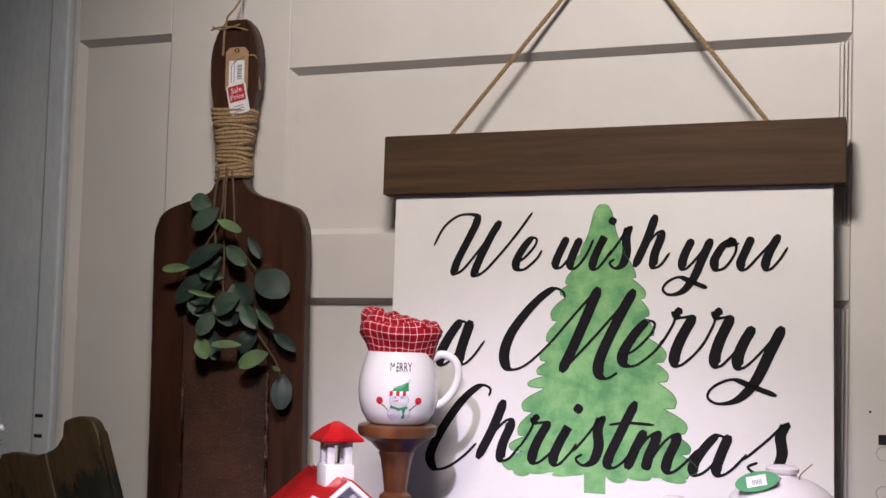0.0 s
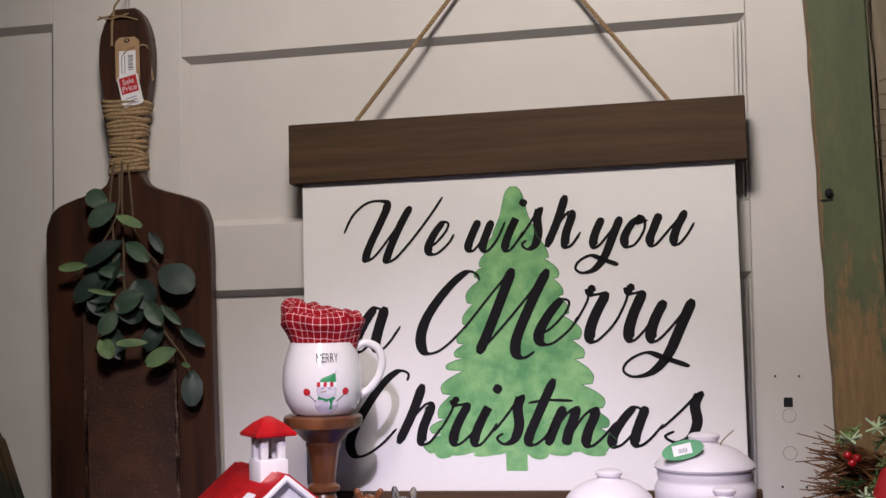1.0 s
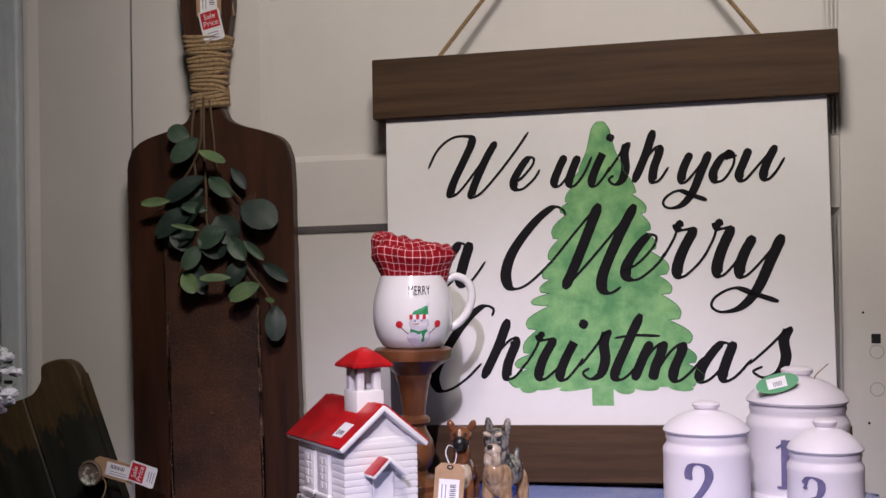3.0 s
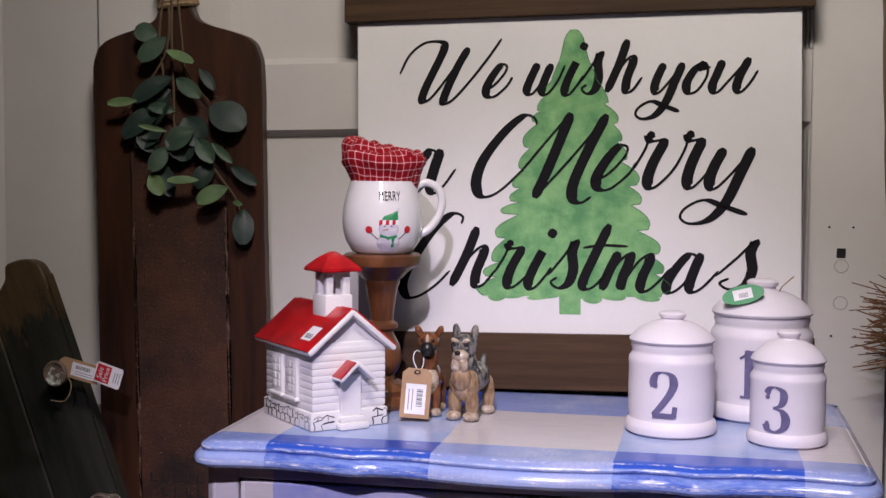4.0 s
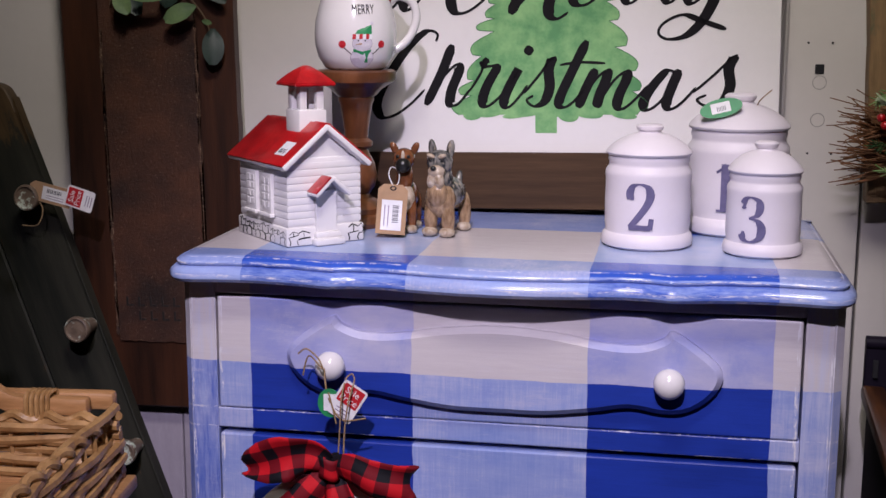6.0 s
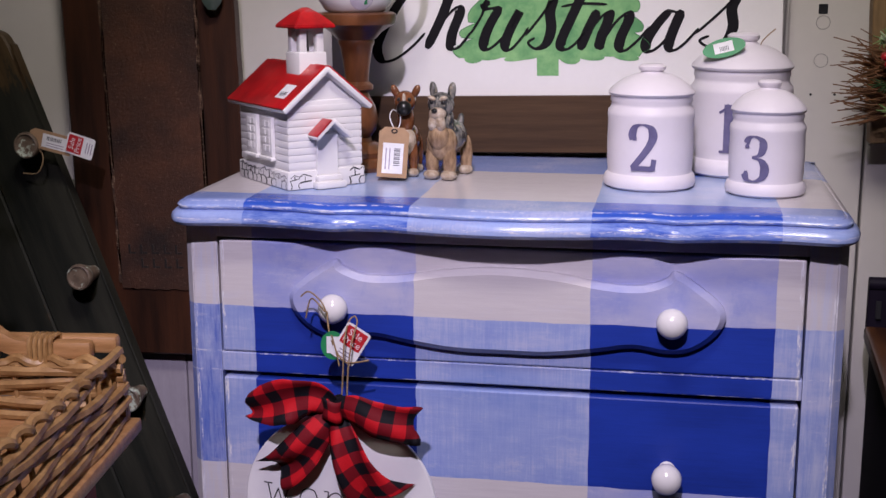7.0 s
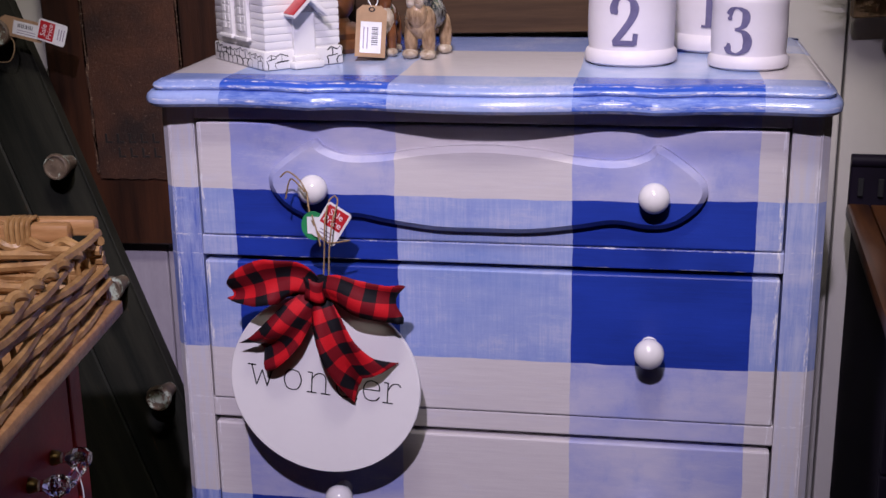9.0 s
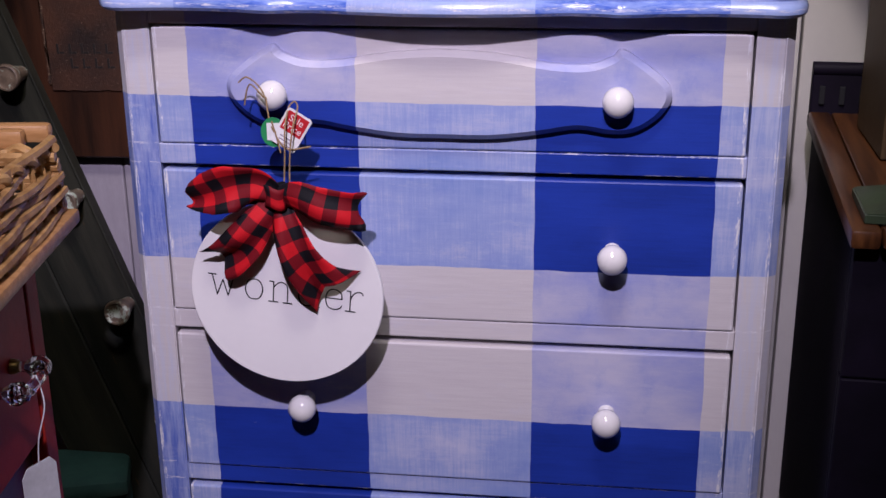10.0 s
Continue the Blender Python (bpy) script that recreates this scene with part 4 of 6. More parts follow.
def decal(name, outline, material, lift=0.0004, label=""):
    """A printed shape laid on the round mug; outline in metres round and up."""
    bm = bmesh.new()
    pts = [Vector((p[0], p[1])) for p in outline]
    c = sum(pts, Vector((0, 0))) / len(pts)
    rings = []
    for f in (1.0, 0.6, 0.25):
        rings.append([c + (p - c) * f for p in pts])
    vr = []
    for ring in rings:
        row = []
        for p in ring:
            p = Vector((p.x * 0.95, p.y * 0.93 + 0.004))
            r = mug_r(p.y) + lift
            a = p.x / 0.06
            row.append(bm.verts.new((r * math.sin(a), -r * math.cos(a), p.y)))
        vr.append(row)
    n = len(pts)
    for a, b in zip(vr, vr[1:]):
        for i in range(n):
            bm.faces.new((a[i], a[(i + 1) % n], b[(i + 1) % n], b[i]))
    bm.faces.new(vr[-1])
    return part(name, bm, material, mug, label)


M_figline = plain("grey_violet_print", (0.32, 0.27, 0.36), rough=0.4, bump=0)
M_figpale = plain("pale_print", (0.50, 0.46, 0.56), (0.66, 0.63, 0.68), 0.3, scale=60, bump=0)
SX = 0.017
decal("print_round", disc(SX, 0.0145, 0.0195, 0.0155), M_figline)
decal("print_round", disc(SX, 0.0145, 0.0188, 0.0148), M_figpale, 0.0006)
decal("print_round", disc(SX, 0.037, 0.0155, 0.0130), M_figline)
decal("print_round", disc(SX, 0.037, 0.0148, 0.0123), M_figpale, 0.0006)
decal("print_scarf", [(SX - 0.014, 0.029), (SX, 0.0245), (SX + 0.014, 0.028), (SX + 0.013, 0.0235), (SX, 0.020), (SX - 0.014, 0.0245)], M_taggreen, 0.0008)
decal("print_scarf", [(SX + 0.004, 0.025), (SX + 0.011, 0.025), (SX + 0.0105, 0.008), (SX + 0.0045, 0.008)], M_taggreen, 0.001)
decal("print_hat", [(SX - 0.014, 0.046), (SX - 0.008, 0.057), (SX + 0.014, 0.066), (SX + 0.015, 0.046)], M_taggreen, 0.0008)
for k in range(6):
    decal("print_band", [(SX - 0.015 + 0.005 * k, 0.044), (SX - 0.010 + 0.005 * k, 0.044), (SX - 0.0095 + 0.005 * k, 0.0515), (SX - 0.0145 + 0.005 * k, 0.0515)], M_tagred if k % 2 == 0 else M_paper, 0.001)
decal("print_nose", [(SX - 0.012, 0.0355), (SX - 0.001, 0.0385), (SX - 0.001, 0.0355)], M_kraft, 0.0011)
for dx in (-0.006, 0.004):
    decal("print_eye", disc(SX + dx, 0.0415, 0.0011, 0.0011, 10), M_ink, 0.0011)
decal("print_bobble", disc(SX + 0.0145, 0.068, 0.003, 0.003, 12), M_figpale, 0.001)
for s, zz in ((-1, 0.034), (1, 0.034)):
    decal("print_mitten", disc(SX + s * 0.031, zz + 0.002, 0.0058, 0.0058, 14), M_tagred, 0.0006)
    decal("print_arm", [(SX + s * 0.017, 0.0215), (SX + s * 0.018, 0.0205), (SX + s * 0.0285, 0.030), (SX + s * 0.0275, 0.031)], M_ink, 0.0005)
letters("mug_lettering", "MERRY", 0.0195, M_ink, mug, Matrix.Translation((0, 0, 0.0805)) @ Matrix.Rotation(radians(17), 4, "Z"), bend=lambda z: mug_r(0.0805 + z) + 0.0021, label="thin black capital letters", thin=-0.00025, narrow=0.55)


# ---- cloth, ribbon and tags ----
def cloth_check(name, base, line, cell, width, cross, soft=0.8, black=False):
    m, nt, p = nodes_of(name)
    uv = nt.nodes.new("ShaderNodeUVMap")
    sep = nt.nodes.new("ShaderNodeSeparateXYZ")
    nt.links.new(uv.outputs[0], sep.inputs[0])
    bands = []
    for ax in ("X", "Y"):
        f = maths(nt, "FRACT", maths(nt, "DIVIDE", sep.outputs[ax], cell))
        bands.append(maths(nt, "LESS_THAN", f, width))
    s = maths(nt, "ADD", *bands)
    col = blend(nt, maths(nt, "GREATER_THAN", s, 0.5), base, line)
    col = blend(nt, maths(nt, "GREATER_THAN", s, 1.5), col, cross)
    weave = noise_of(nt, 900, (1, 1, 1), 3)
    col = blend(nt, 0.5, col, ramp(nt, weave, ((0.3, (0.7, 0.7, 0.7)), (0.7, (1.1, 1.1, 1.1)))), "MULTIPLY")
    nt.links.new(col, p.inputs["Base Color"])
    p.inputs["Roughness"].default_value = soft
    p.inputs["Specular IOR Level"].default_value = 0.2
    bump_of(nt, p, weave, 0.3, 0.0006)
    return m


M_buffalo = cloth_check("buffalo_ribbon", (0.55, 0.010, 0.018), (0.17, 0.006, 0.012), 0.035, 0.5, (0.008, 0.007, 0.010), 0.6)
M_towel = cloth_check("red_window_check", (0.25, 0.0015, 0.007), (0.64, 0.28, 0.30), 0.0118, 0.11, (0.88, 0.72, 0.72))


def strip(name, rows, material, parent, thick=0.0007, smooth=True, label=""):
    """Cloth between rows of points, with metres as its pattern co-ordinates."""
    bm = bmesh.new()
    uvl = bm.loops.layers.uv.new("UVMap")
    grid = [[bm.verts.new(p) for p in row] for row in rows]
    uu, u = [0.0], 0.0
    mid = len(rows[0]) // 2
    for a, b in zip(rows, rows[1:]):
        u += (Vector(b[mid]) - Vector(a[mid])).length
        uu.append(u)
    vv = []
    for row in rows:
        v, line = 0.0, [0.0]
        for a, b in zip(row, row[1:]):
            v += (Vector(b) - Vector(a)).length
            line.append(v)
        vv.append([q - v / 2 for q in line])
    for i in range(len(rows) - 1):
        for j in range(len(rows[0]) - 1):
            f = bm.faces.new((grid[i][j], grid[i][j + 1], grid[i + 1][j + 1], grid[i + 1][j]))
            for lp, (a, b) in zip(f.loops, ((i, j), (i, j + 1), (i + 1, j + 1), (i + 1, j))):
                lp[uvl].uv = (uu[a], vv[a][b])
    ob = part(name, bm, material, parent, label, smooth)
    so = ob.modifiers.new("thickness", "SOLIDIFY")
    so.thickness = thick
    return ob


# towel stuffed in the mug
towel = thing("dish_towel", pose(PX, PY, 1.393, 0, 0, 0), "red dish towel with white window check rolled into the mug", "towel")


def bundle(cx, cy, r0, r1, high, lean, seed):
    """A puffed bunch of cloth: it swells out of the rim and folds in over the top."""
    rows = []
    for i in range(97):
        a = 2 * math.pi * i / 96
        fold = 0.10 * math.sin(2 * a + seed) + 0.07 * math.sin(5 * a + 2 * seed) + 0.03 * math.sin(11 * a + 1.7 * seed)
        row = []
        for j in range(15):
            s = j / 14
            r = float(np.interp(s, (0, 0.25, 0.5, 0.68, 0.82, 1.0), (r0, r1 * 0.86, r1 * 1.02, r1, r1 * 0.76, r1 * 0.25)))
            z = float(np.interp(s, (0, 0.25, 0.5, 0.68, 0.82, 1.0), (-0.02, 0.012, 0.60 * high, 0.86 * high, high, high * 0.90)))
            r *= 1 + fold * min(1.0, s * 1.5) + 0.05 * math.sin(9 * s + 3 * a + seed) * s
            z += 0.005 * math.sin(4 * a + seed * 3 + 2 * s) * s * s - (lean * 1.1 + 0.005) * math.cos(a) * s
            row.append((cx + r * math.cos(a) - lean * s, cy + r * math.sin(a), z))
        rows.append(row)
    return rows


strip("bunched_cloth", bundle(0.001, 0, 0.0425, 0.056, 0.049, -0.001, 0.9), M_towel, towel, 0.0012)
strip("fold", bundle(-0.016, -0.006, 0.020, 0.039, 0.062, 0.002, 2.2), M_towel, towel, 0.0012)
strip("fold", bundle(0.030, 0.006, 0.018, 0.031, 0.050, -0.002, 4.1), M_towel, towel, 0.0012)


def price_tag(parent, m, kind):
    """kind: kraft card with a label, or the red and white sale card."""
    if kind == "kraft":
        line = [(-0.016, -0.04), (0.016, -0.04), (0.016, 0.028), (0.010, 0.036), (-0.010, 0.036), (-0.016, 0.028)]
        t = part("kraft_tag", slab(bmesh.new(), line, -0.0004, 0.0004), M_kraft, parent, "brown kraft price tag")
        t.matrix_local = m
        part("label", slab(bmesh.new(), [(-0.011, -0.034), (0.011, -0.034), (0.011, 0.012), (-0.011, 0.012)], -0.0008, -0.0003), M_paper, t)
        for k in range(9):
            x = 0.002 + 0.0007 * (k % 3)
            part("bar", slab(bmesh.new(), [(0.001, -0.022 + 0.0031 * k), (0.0075, -0.022 + 0.0031 * k), (0.0075, -0.0207 + 0.0031 * k + 0.0006 * (k % 2)), (0.001, -0.0207 + 0.0031 * k + 0.0006 * (k % 2))], -0.0010, -0.0007), M_grey, t)
        for k in range(2):
            part("print_bar", slab(bmesh.new(), [(-0.008 + 0.004 * k, -0.028), (-0.0068 + 0.004 * k, -0.028), (-0.0068 + 0.004 * k, 0.004), (-0.008 + 0.004 * k, 0.004)], -0.0010, -0.0007), M_figline, t)
        part("eyelet", lathe(bmesh.new(), ((0.002, 0), (0.0036, 0), (0.0036, 0.0009), (0.002, 0.0009)), 14, m=Matrix.Translation((0, -0.0002, 0.030)) @ pose(0, 0, 0, 90)), M_gap, t)
    else:
        rr = []
        for sx, sz, a0 in ((1, -1, -90), (1, 1, 0), (-1, 1, 90), (-1, -1, 180)):
            for q in range(4):
                a = radians(a0 + 30 * q)
                rr.append((sx * 0.0135 + 0.004 * math.cos(a), sz * 0.021 + 0.004 * math.sin(a)))
        t = part("sale_tag", slab(bmesh.new(), rr, -0.0004, 0.0004), M_paper, parent, "red and white sale tag")
        t.matrix_local = m
        part("red_field", slab(bmesh.new(), [(-0.0145, -0.004), (0.0145, -0.004), (0.0145, 0.0222), (-0.0145, 0.0222)], -0.0008, -0.0003), M_tagred, t)
        letters("lettering", "Sale", 0.0125, M_paper, t, Matrix.Translation((0, -0.0009, 0.0105)) @ FLAT, depth=0.0001)
        letters("lettering", "Price", 0.0125, M_paper, t, Matrix.Translation((0, -0.0009, -0.0005)) @ FLAT, depth=0.0001)
        for k in range(3):
            part("print_bar", slab(bmesh.new(), [(-0.009, -0.011 - 0.0045 * k), (0.009, -0.011 - 0.0045 * k), (0.009, -0.0125 - 0.0045 * k), (-0.009, -0.0125 - 0.0045 * k)], -0.0008, -0.0003), M_figline, t)
    return t


# ---- bread board with a steel plate ----
def bread_board():
    b = thing("bread_board", pose(-0.652, 0.480, 0.683, 0, -1.0, 0), "large dark walnut bread board with a rusted steel plate", "bread board")
    half = [(0.016, 1.290), (0.030, 1.282), (0.0395, 1.264), (0.0465, 1.243), (0.0500, 1.215), (0.0485, 1.175), (0.038, 1.115), (0.029, 1.05), (0.027, 1.005), (0.040, 0.978), (0.075, 0.966), (0.120, 0.955), (0.142, 0.940), (0.153, 0.910), (0.154, 0.86), (0.153, 0.6), (0.156, 0.3), (0.155, 0.02), (0.150, 0.0)]
    rng = random.Random(2)
    zs, ws = [q[1] for q in half][::-1], [q[0] for q in half][::-1]
    levels = sorted(set(np.linspace(0, 0.9, 60)) | set(np.linspace(0.9, 1.290, 90)), reverse=True)
    def bend(z):
        return float(np.interp(z, (0.95, 1.05, 1.29), (0.0, 0.003, 0.006)))

    rows = []
    for z in levels:
        w = float(np.interp(z, zs, ws))
        w = (w + float(np.interp(z - 0.006, zs, ws)) + float(np.interp(z + 0.006, zs, ws))) / 3
        rows.append((float(z), -w + bend(z) + 0.0005 * rng.uniform(-1, 1), w + bend(z) + 0.0005 * rng.uniform(-1, 1)))
    part("paddle", spindle(bmesh.new(), rows, -0.024, 0.0, 0.003), M_board, b, "", True)
    xs = [(-0.086, 0.845), (0.088, 0.85), (0.090, 0.12), (-0.079, 0.118)]
    plate = []
    for (x0, z0), (x1, z1) in zip(xs, xs[1:] + xs[:1]):
        for k in range(24):
            t = k / 24
            plate.append((x0 + (x1 - x0) * t + 0.0016 * rng.uniform(-1, 1), z0 + (z1 - z0) * t + 0.0016 * rng.uniform(-1, 1)))
    pl = part("steel_plate", slab(bmesh.new(), plate, -0.0275, -0.023, 0.001), M_rust, b, "rusted steel plate with stamped marks")
    for x in (-0.081, 0.0875):
        flakes = [(x + 0.0022 * sx + 0.0018 * rng.uniform(-1, 1), z) for sx, zz in ((-1, np.linspace(0.13, 0.66, 70)), (1, np.linspace(0.66, 0.13, 70))) for z in zz]
        part("flaked_edge", slab(bmesh.new(), flakes, -0.0277, -0.0270), M_rustedge, pl, "paler flaked edge of the steel")
    for row, (z, n, x0) in enumerate(((0.183, 7, -0.062), (0.158, 5, -0.04))):
        for k in range(n):
            x = x0 + 0.0215 * k
            part("stamped_bar", slab(bmesh.new(), [(x, z), (x + 0.004, z), (x + 0.004, z + 0.017), (x, z + 0.017)], -0.0281, -0.0272), M_rustmark, pl)
            part("stamped_bar", slab(bmesh.new(), [(x + 0.0045, z), (x + 0.013, z), (x + 0.013, z + 0.0035), (x + 0.0045, z + 0.0035)], -0.0281, -0.0272), M_rustmark, pl)
    # twine wound round the handle
    for k in range(18):
        z = 1.006 + 0.0070 * k
        r = 0.0275 + 0.012 * max(0, (k - 8) / 9) ** 1.3 + 0.002 * rng.random()
        pts = []
        tilt = rng.uniform(-0.006, 0.006)
        for q in range(25):
            a = 2 * math.pi * q / 24
            pts.append((0.003 + (r + 0.002) * math.copysign(abs(math.cos(a)) ** 0.6, math.cos(a)), -0.012 + 0.0175 * math.copysign(abs(math.sin(a)) ** 0.6, math.sin(a)), z + tilt * math.cos(a) + 0.001 * math.sin(3 * a + k)))
        part("twine_turn", tube(bmesh.new(), pts, 0.0045 + 0.0010 * rng.random(), 6), M_rope, b, "", True)
    part("hanging_twine", twine([(-0.016, -0.028, 1.225), (-0.014, -0.030, 1.26), (-0.010, -0.026, 1.296), (-0.004, -0.012, 1.312), (0.004, 0.004, 1.34), (0.006, 0.008, 1.40)], 0.0022, 2, 90), M_rope, b, "", True)
    for pts in ([(-0.045, -0.022, 1.274), (-0.02, -0.03, 1.277), (0.01, -0.029, 1.274), (0.032, -0.024, 1.268)], [(-0.04, -0.026, 1.279), (-0.018, -0.03, 1.272), (0.018, -0.03, 1.279)], [(0.0, -0.027, 1.2), (0.015, -0.029, 1.216), (0.046, -0.025, 1.222), (0.05, -0.02, 1.2), (0.056, -0.02, 1.16)]):
        part("twine_end", tube(bmesh.new(), glide(pts, 5), 0.0016, 5), M_rope, b)
    price_tag(b, Matrix.Translation((0.013, -0.0285, 1.202)) @ Matrix.Diagonal((1.42, 1, 1, 1)), "kraft")
    price_tag(b, Matrix.Translation((0.019, -0.0330, 1.144)) @ pose(0, 0, 0, 0, -12, 0) @ Matrix.Diagonal((1.12, 1, 1.1, 1)), "sale")
    return b


bread_board()
single("nail", tube(bmesh.new(), [(-0.668, 0.512, 2.078), (-0.668, 0.472, 2.084)], 0.002), M_brass, Matrix(), "small nail in the white door holding the board", "nail")


def leaf(bm, base, tip, width, cup=0.15, face=(0, -1, 0.25)):
    """A rounded eucalyptus leaf: a cupped blade with a fold along its vein."""
    base, tip = Vector(base), Vector(tip)
    d = tip - base
    n = Vector(face).normalized()
    s = d.cross(n).normalized()
    n = s.cross(d).normalized()
    rows = []
    for k in range(7):
        t = k / 6
        w = width * (0.16, 0.62, 0.92, 1.0, 0.97, 0.78, 0.34)[k]
        c = base + d * t + n * (cup * width * math.sin(math.pi * t))
        rows.append([bm.verts.new(c + s * w * q + n * (abs(q) * cup * width * 0.8)) for q in (-1, -0.5, 0, 0.5, 1)])
    for a, b in zip(rows, rows[1:]):
        for j in range(4):
            bm.faces.new((a[j], a[j + 1], b[j + 1], b[j]))


def eucalyptus():
    e = thing("eucalyptus_spray", pose(-0.662, 0.462, 0.684, 0, -0.6, 0), "spray of artificial eucalyptus tied to the bread board's handle", "foliage")
    rng = random.Random(11)
    stems = ([(-0.012, -0.014, 1.02), (-0.02, -0.016, 0.95), (-0.012, -0.02, 0.87), (-0.022, -0.022, 0.80), (-0.04, -0.02, 0.74), (-0.05, -0.02, 0.70)],
             [(0.004, -0.016, 1.02), (0.004, -0.02, 0.95), (0.008, -0.024, 0.86), (0.012, -0.026, 0.79), (0.05, -0.024, 0.76), (0.09, -0.02, 0.71), (0.118, -0.016, 0.665), (0.124, -0.014, 0.60)],
             [(0.014, -0.014, 1.015), (0.020, -0.016, 0.955), (0.03, -0.02, 0.89), (0.07, -0.022, 0.84)],
             [(-0.004, -0.012, 1.02), (-0.006, -0.018, 0.93), (-0.05, -0.02, 0.86), (-0.09, -0.018, 0.82)])
    for s in stems:
        part("stem", tube(bmesh.new(), glide(s, 6), 0.0026, 6, 0.45), M_stem, e, "", True)
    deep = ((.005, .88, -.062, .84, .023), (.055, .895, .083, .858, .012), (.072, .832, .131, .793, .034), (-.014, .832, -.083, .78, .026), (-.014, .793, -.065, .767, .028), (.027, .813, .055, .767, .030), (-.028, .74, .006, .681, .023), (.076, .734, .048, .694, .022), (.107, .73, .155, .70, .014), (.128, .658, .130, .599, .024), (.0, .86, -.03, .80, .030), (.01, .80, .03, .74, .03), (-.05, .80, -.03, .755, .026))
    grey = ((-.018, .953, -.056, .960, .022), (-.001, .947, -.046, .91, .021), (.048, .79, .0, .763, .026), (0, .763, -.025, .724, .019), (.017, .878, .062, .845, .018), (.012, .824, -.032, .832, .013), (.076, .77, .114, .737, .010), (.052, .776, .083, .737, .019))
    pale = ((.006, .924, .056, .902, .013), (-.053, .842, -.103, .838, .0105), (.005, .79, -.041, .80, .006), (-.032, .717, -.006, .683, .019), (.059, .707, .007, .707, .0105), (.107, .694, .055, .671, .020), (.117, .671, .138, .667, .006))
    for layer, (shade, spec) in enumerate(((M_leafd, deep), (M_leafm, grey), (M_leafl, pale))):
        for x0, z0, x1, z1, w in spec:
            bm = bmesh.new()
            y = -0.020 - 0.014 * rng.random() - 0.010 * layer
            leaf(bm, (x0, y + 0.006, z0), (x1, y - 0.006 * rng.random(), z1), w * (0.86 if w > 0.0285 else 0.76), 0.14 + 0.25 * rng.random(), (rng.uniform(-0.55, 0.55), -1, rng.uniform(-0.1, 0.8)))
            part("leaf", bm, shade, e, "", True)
    return e


eucalyptus()


# ---- two glazed dogs (figurines) ----
M_dogbrown = plain("brown_glaze", (0.20, 0.075, 0.03), (0.10, 0.035, 0.015), 0.15, scale=60, bump=0.05, coat=0.5)
M_dogtan = plain("tan_glaze", (0.40, 0.27, 0.16), (0.17, 0.10, 0.055), 0.2, scale=110, fine=260, stretch=(1, 1, 0.4), bump=0.5, coat=0.4)
M_doggrey = plain("grey_glaze", (0.19, 0.18, 0.16), (0.02, 0.024, 0.028), 0.2, scale=120, fine=260, stretch=(1, 1, 0.4), bump=0.6, coat=0.4, lo=0.42, hi=0.58, fleck=((0.36, 0.30, 0.22), 110, 0.56))
M_dogpale = plain("cream_glaze", (0.55, 0.47, 0.38), (0.28, 0.20, 0.13), 0.2, scale=110, fine=240, bump=0.4, coat=0.4)


def figurine(name, label, m, blobs, mats):
    bm = bmesh.new()
    for mi, x, y, z, rx, ry, rz, *rot in blobs:
        before = set(bm.faces)
        ball(bm, x, y, z, rx, ry, rz, 14, 10, pose(0, 0, 0, *(rot or (0, 0, 0))))
        for f in bm.faces:
            if f not in before:
                f.material_index = mi
    ob = part(name, bm, mats[0], None, "", True)
    for q in mats[1:]:
        ob.data.materials.append(q)
    ob.matrix_world = m
    return tagged(ob, label, "figurine", "pair of dog figurines")


figurine("dog_figurine", "glazed grey and tan terrier figurine standing on the chest", pose(-0.108, 0.195, 1.0555, 0, 0, -12) @ Matrix.Diagonal((1.06, 1, 1, 1)),
         ((0, 0, 0.018, 0.058, 0.022, 0.040, 0.024), (1, 0, -0.012, 0.052, 0.022, 0.018, 0.026), (0, 0, -0.008, 0.082, 0.016, 0.015, 0.024), (0, 0, -0.014, 0.106, 0.0185, 0.016, 0.018), (3, 0, -0.027, 0.094, 0.012, 0.012, 0.010), (3, -0.005, -0.030, 0.083, 0.007, 0.008, 0.013, 0, 8, 0), (3, 0.005, -0.030, 0.083, 0.007, 0.008, 0.013, 0, -8, 0), (3, -0.008, -0.027, 0.116, 0.0062, 0.005, 0.0035, 0, 20, 0), (3, 0.008, -0.027, 0.116, 0.0062, 0.005, 0.0035, 0, -20, 0), (1, 0, -0.024, 0.062, 0.015, 0.012, 0.020), (2, 0, -0.0385, 0.1, 0.0042, 0.004, 0.0035),
          (0, -0.013, -0.008, 0.124, 0.0058, 0.004, 0.0140, 0, -8, 0), (0, 0.013, -0.008, 0.124, 0.0058, 0.004, 0.0140, 0, 8, 0), (2, -0.008, -0.027, 0.110, 0.003, 0.003, 0.003), (2, 0.008, -0.027, 0.110, 0.003, 0.003, 0.003),
          (1, -0.0125, -0.015, 0.028, 0.0095, 0.010, 0.030), (1, 0.0125, -0.015, 0.028, 0.0095, 0.010, 0.030), (3, -0.0125, -0.019, 0.007, 0.011, 0.013, 0.0075), (3, 0.0125, -0.019, 0.007, 0.011, 0.013, 0.0075),
          (1, -0.013, 0.048, 0.028, 0.009, 0.010, 0.030), (1, 0.013, 0.048, 0.028, 0.009, 0.010, 0.030), (3, -0.013, 0.045, 0.007, 0.010, 0.012, 0.0075), (3, 0.013, 0.045, 0.007, 0.010, 0.012, 0.0075), (0, 0, 0.06, 0.074, 0.005, 0.006, 0.013, -20, 0, 0)),
         (M_doggrey, M_dogtan, M_black, M_dogpale))
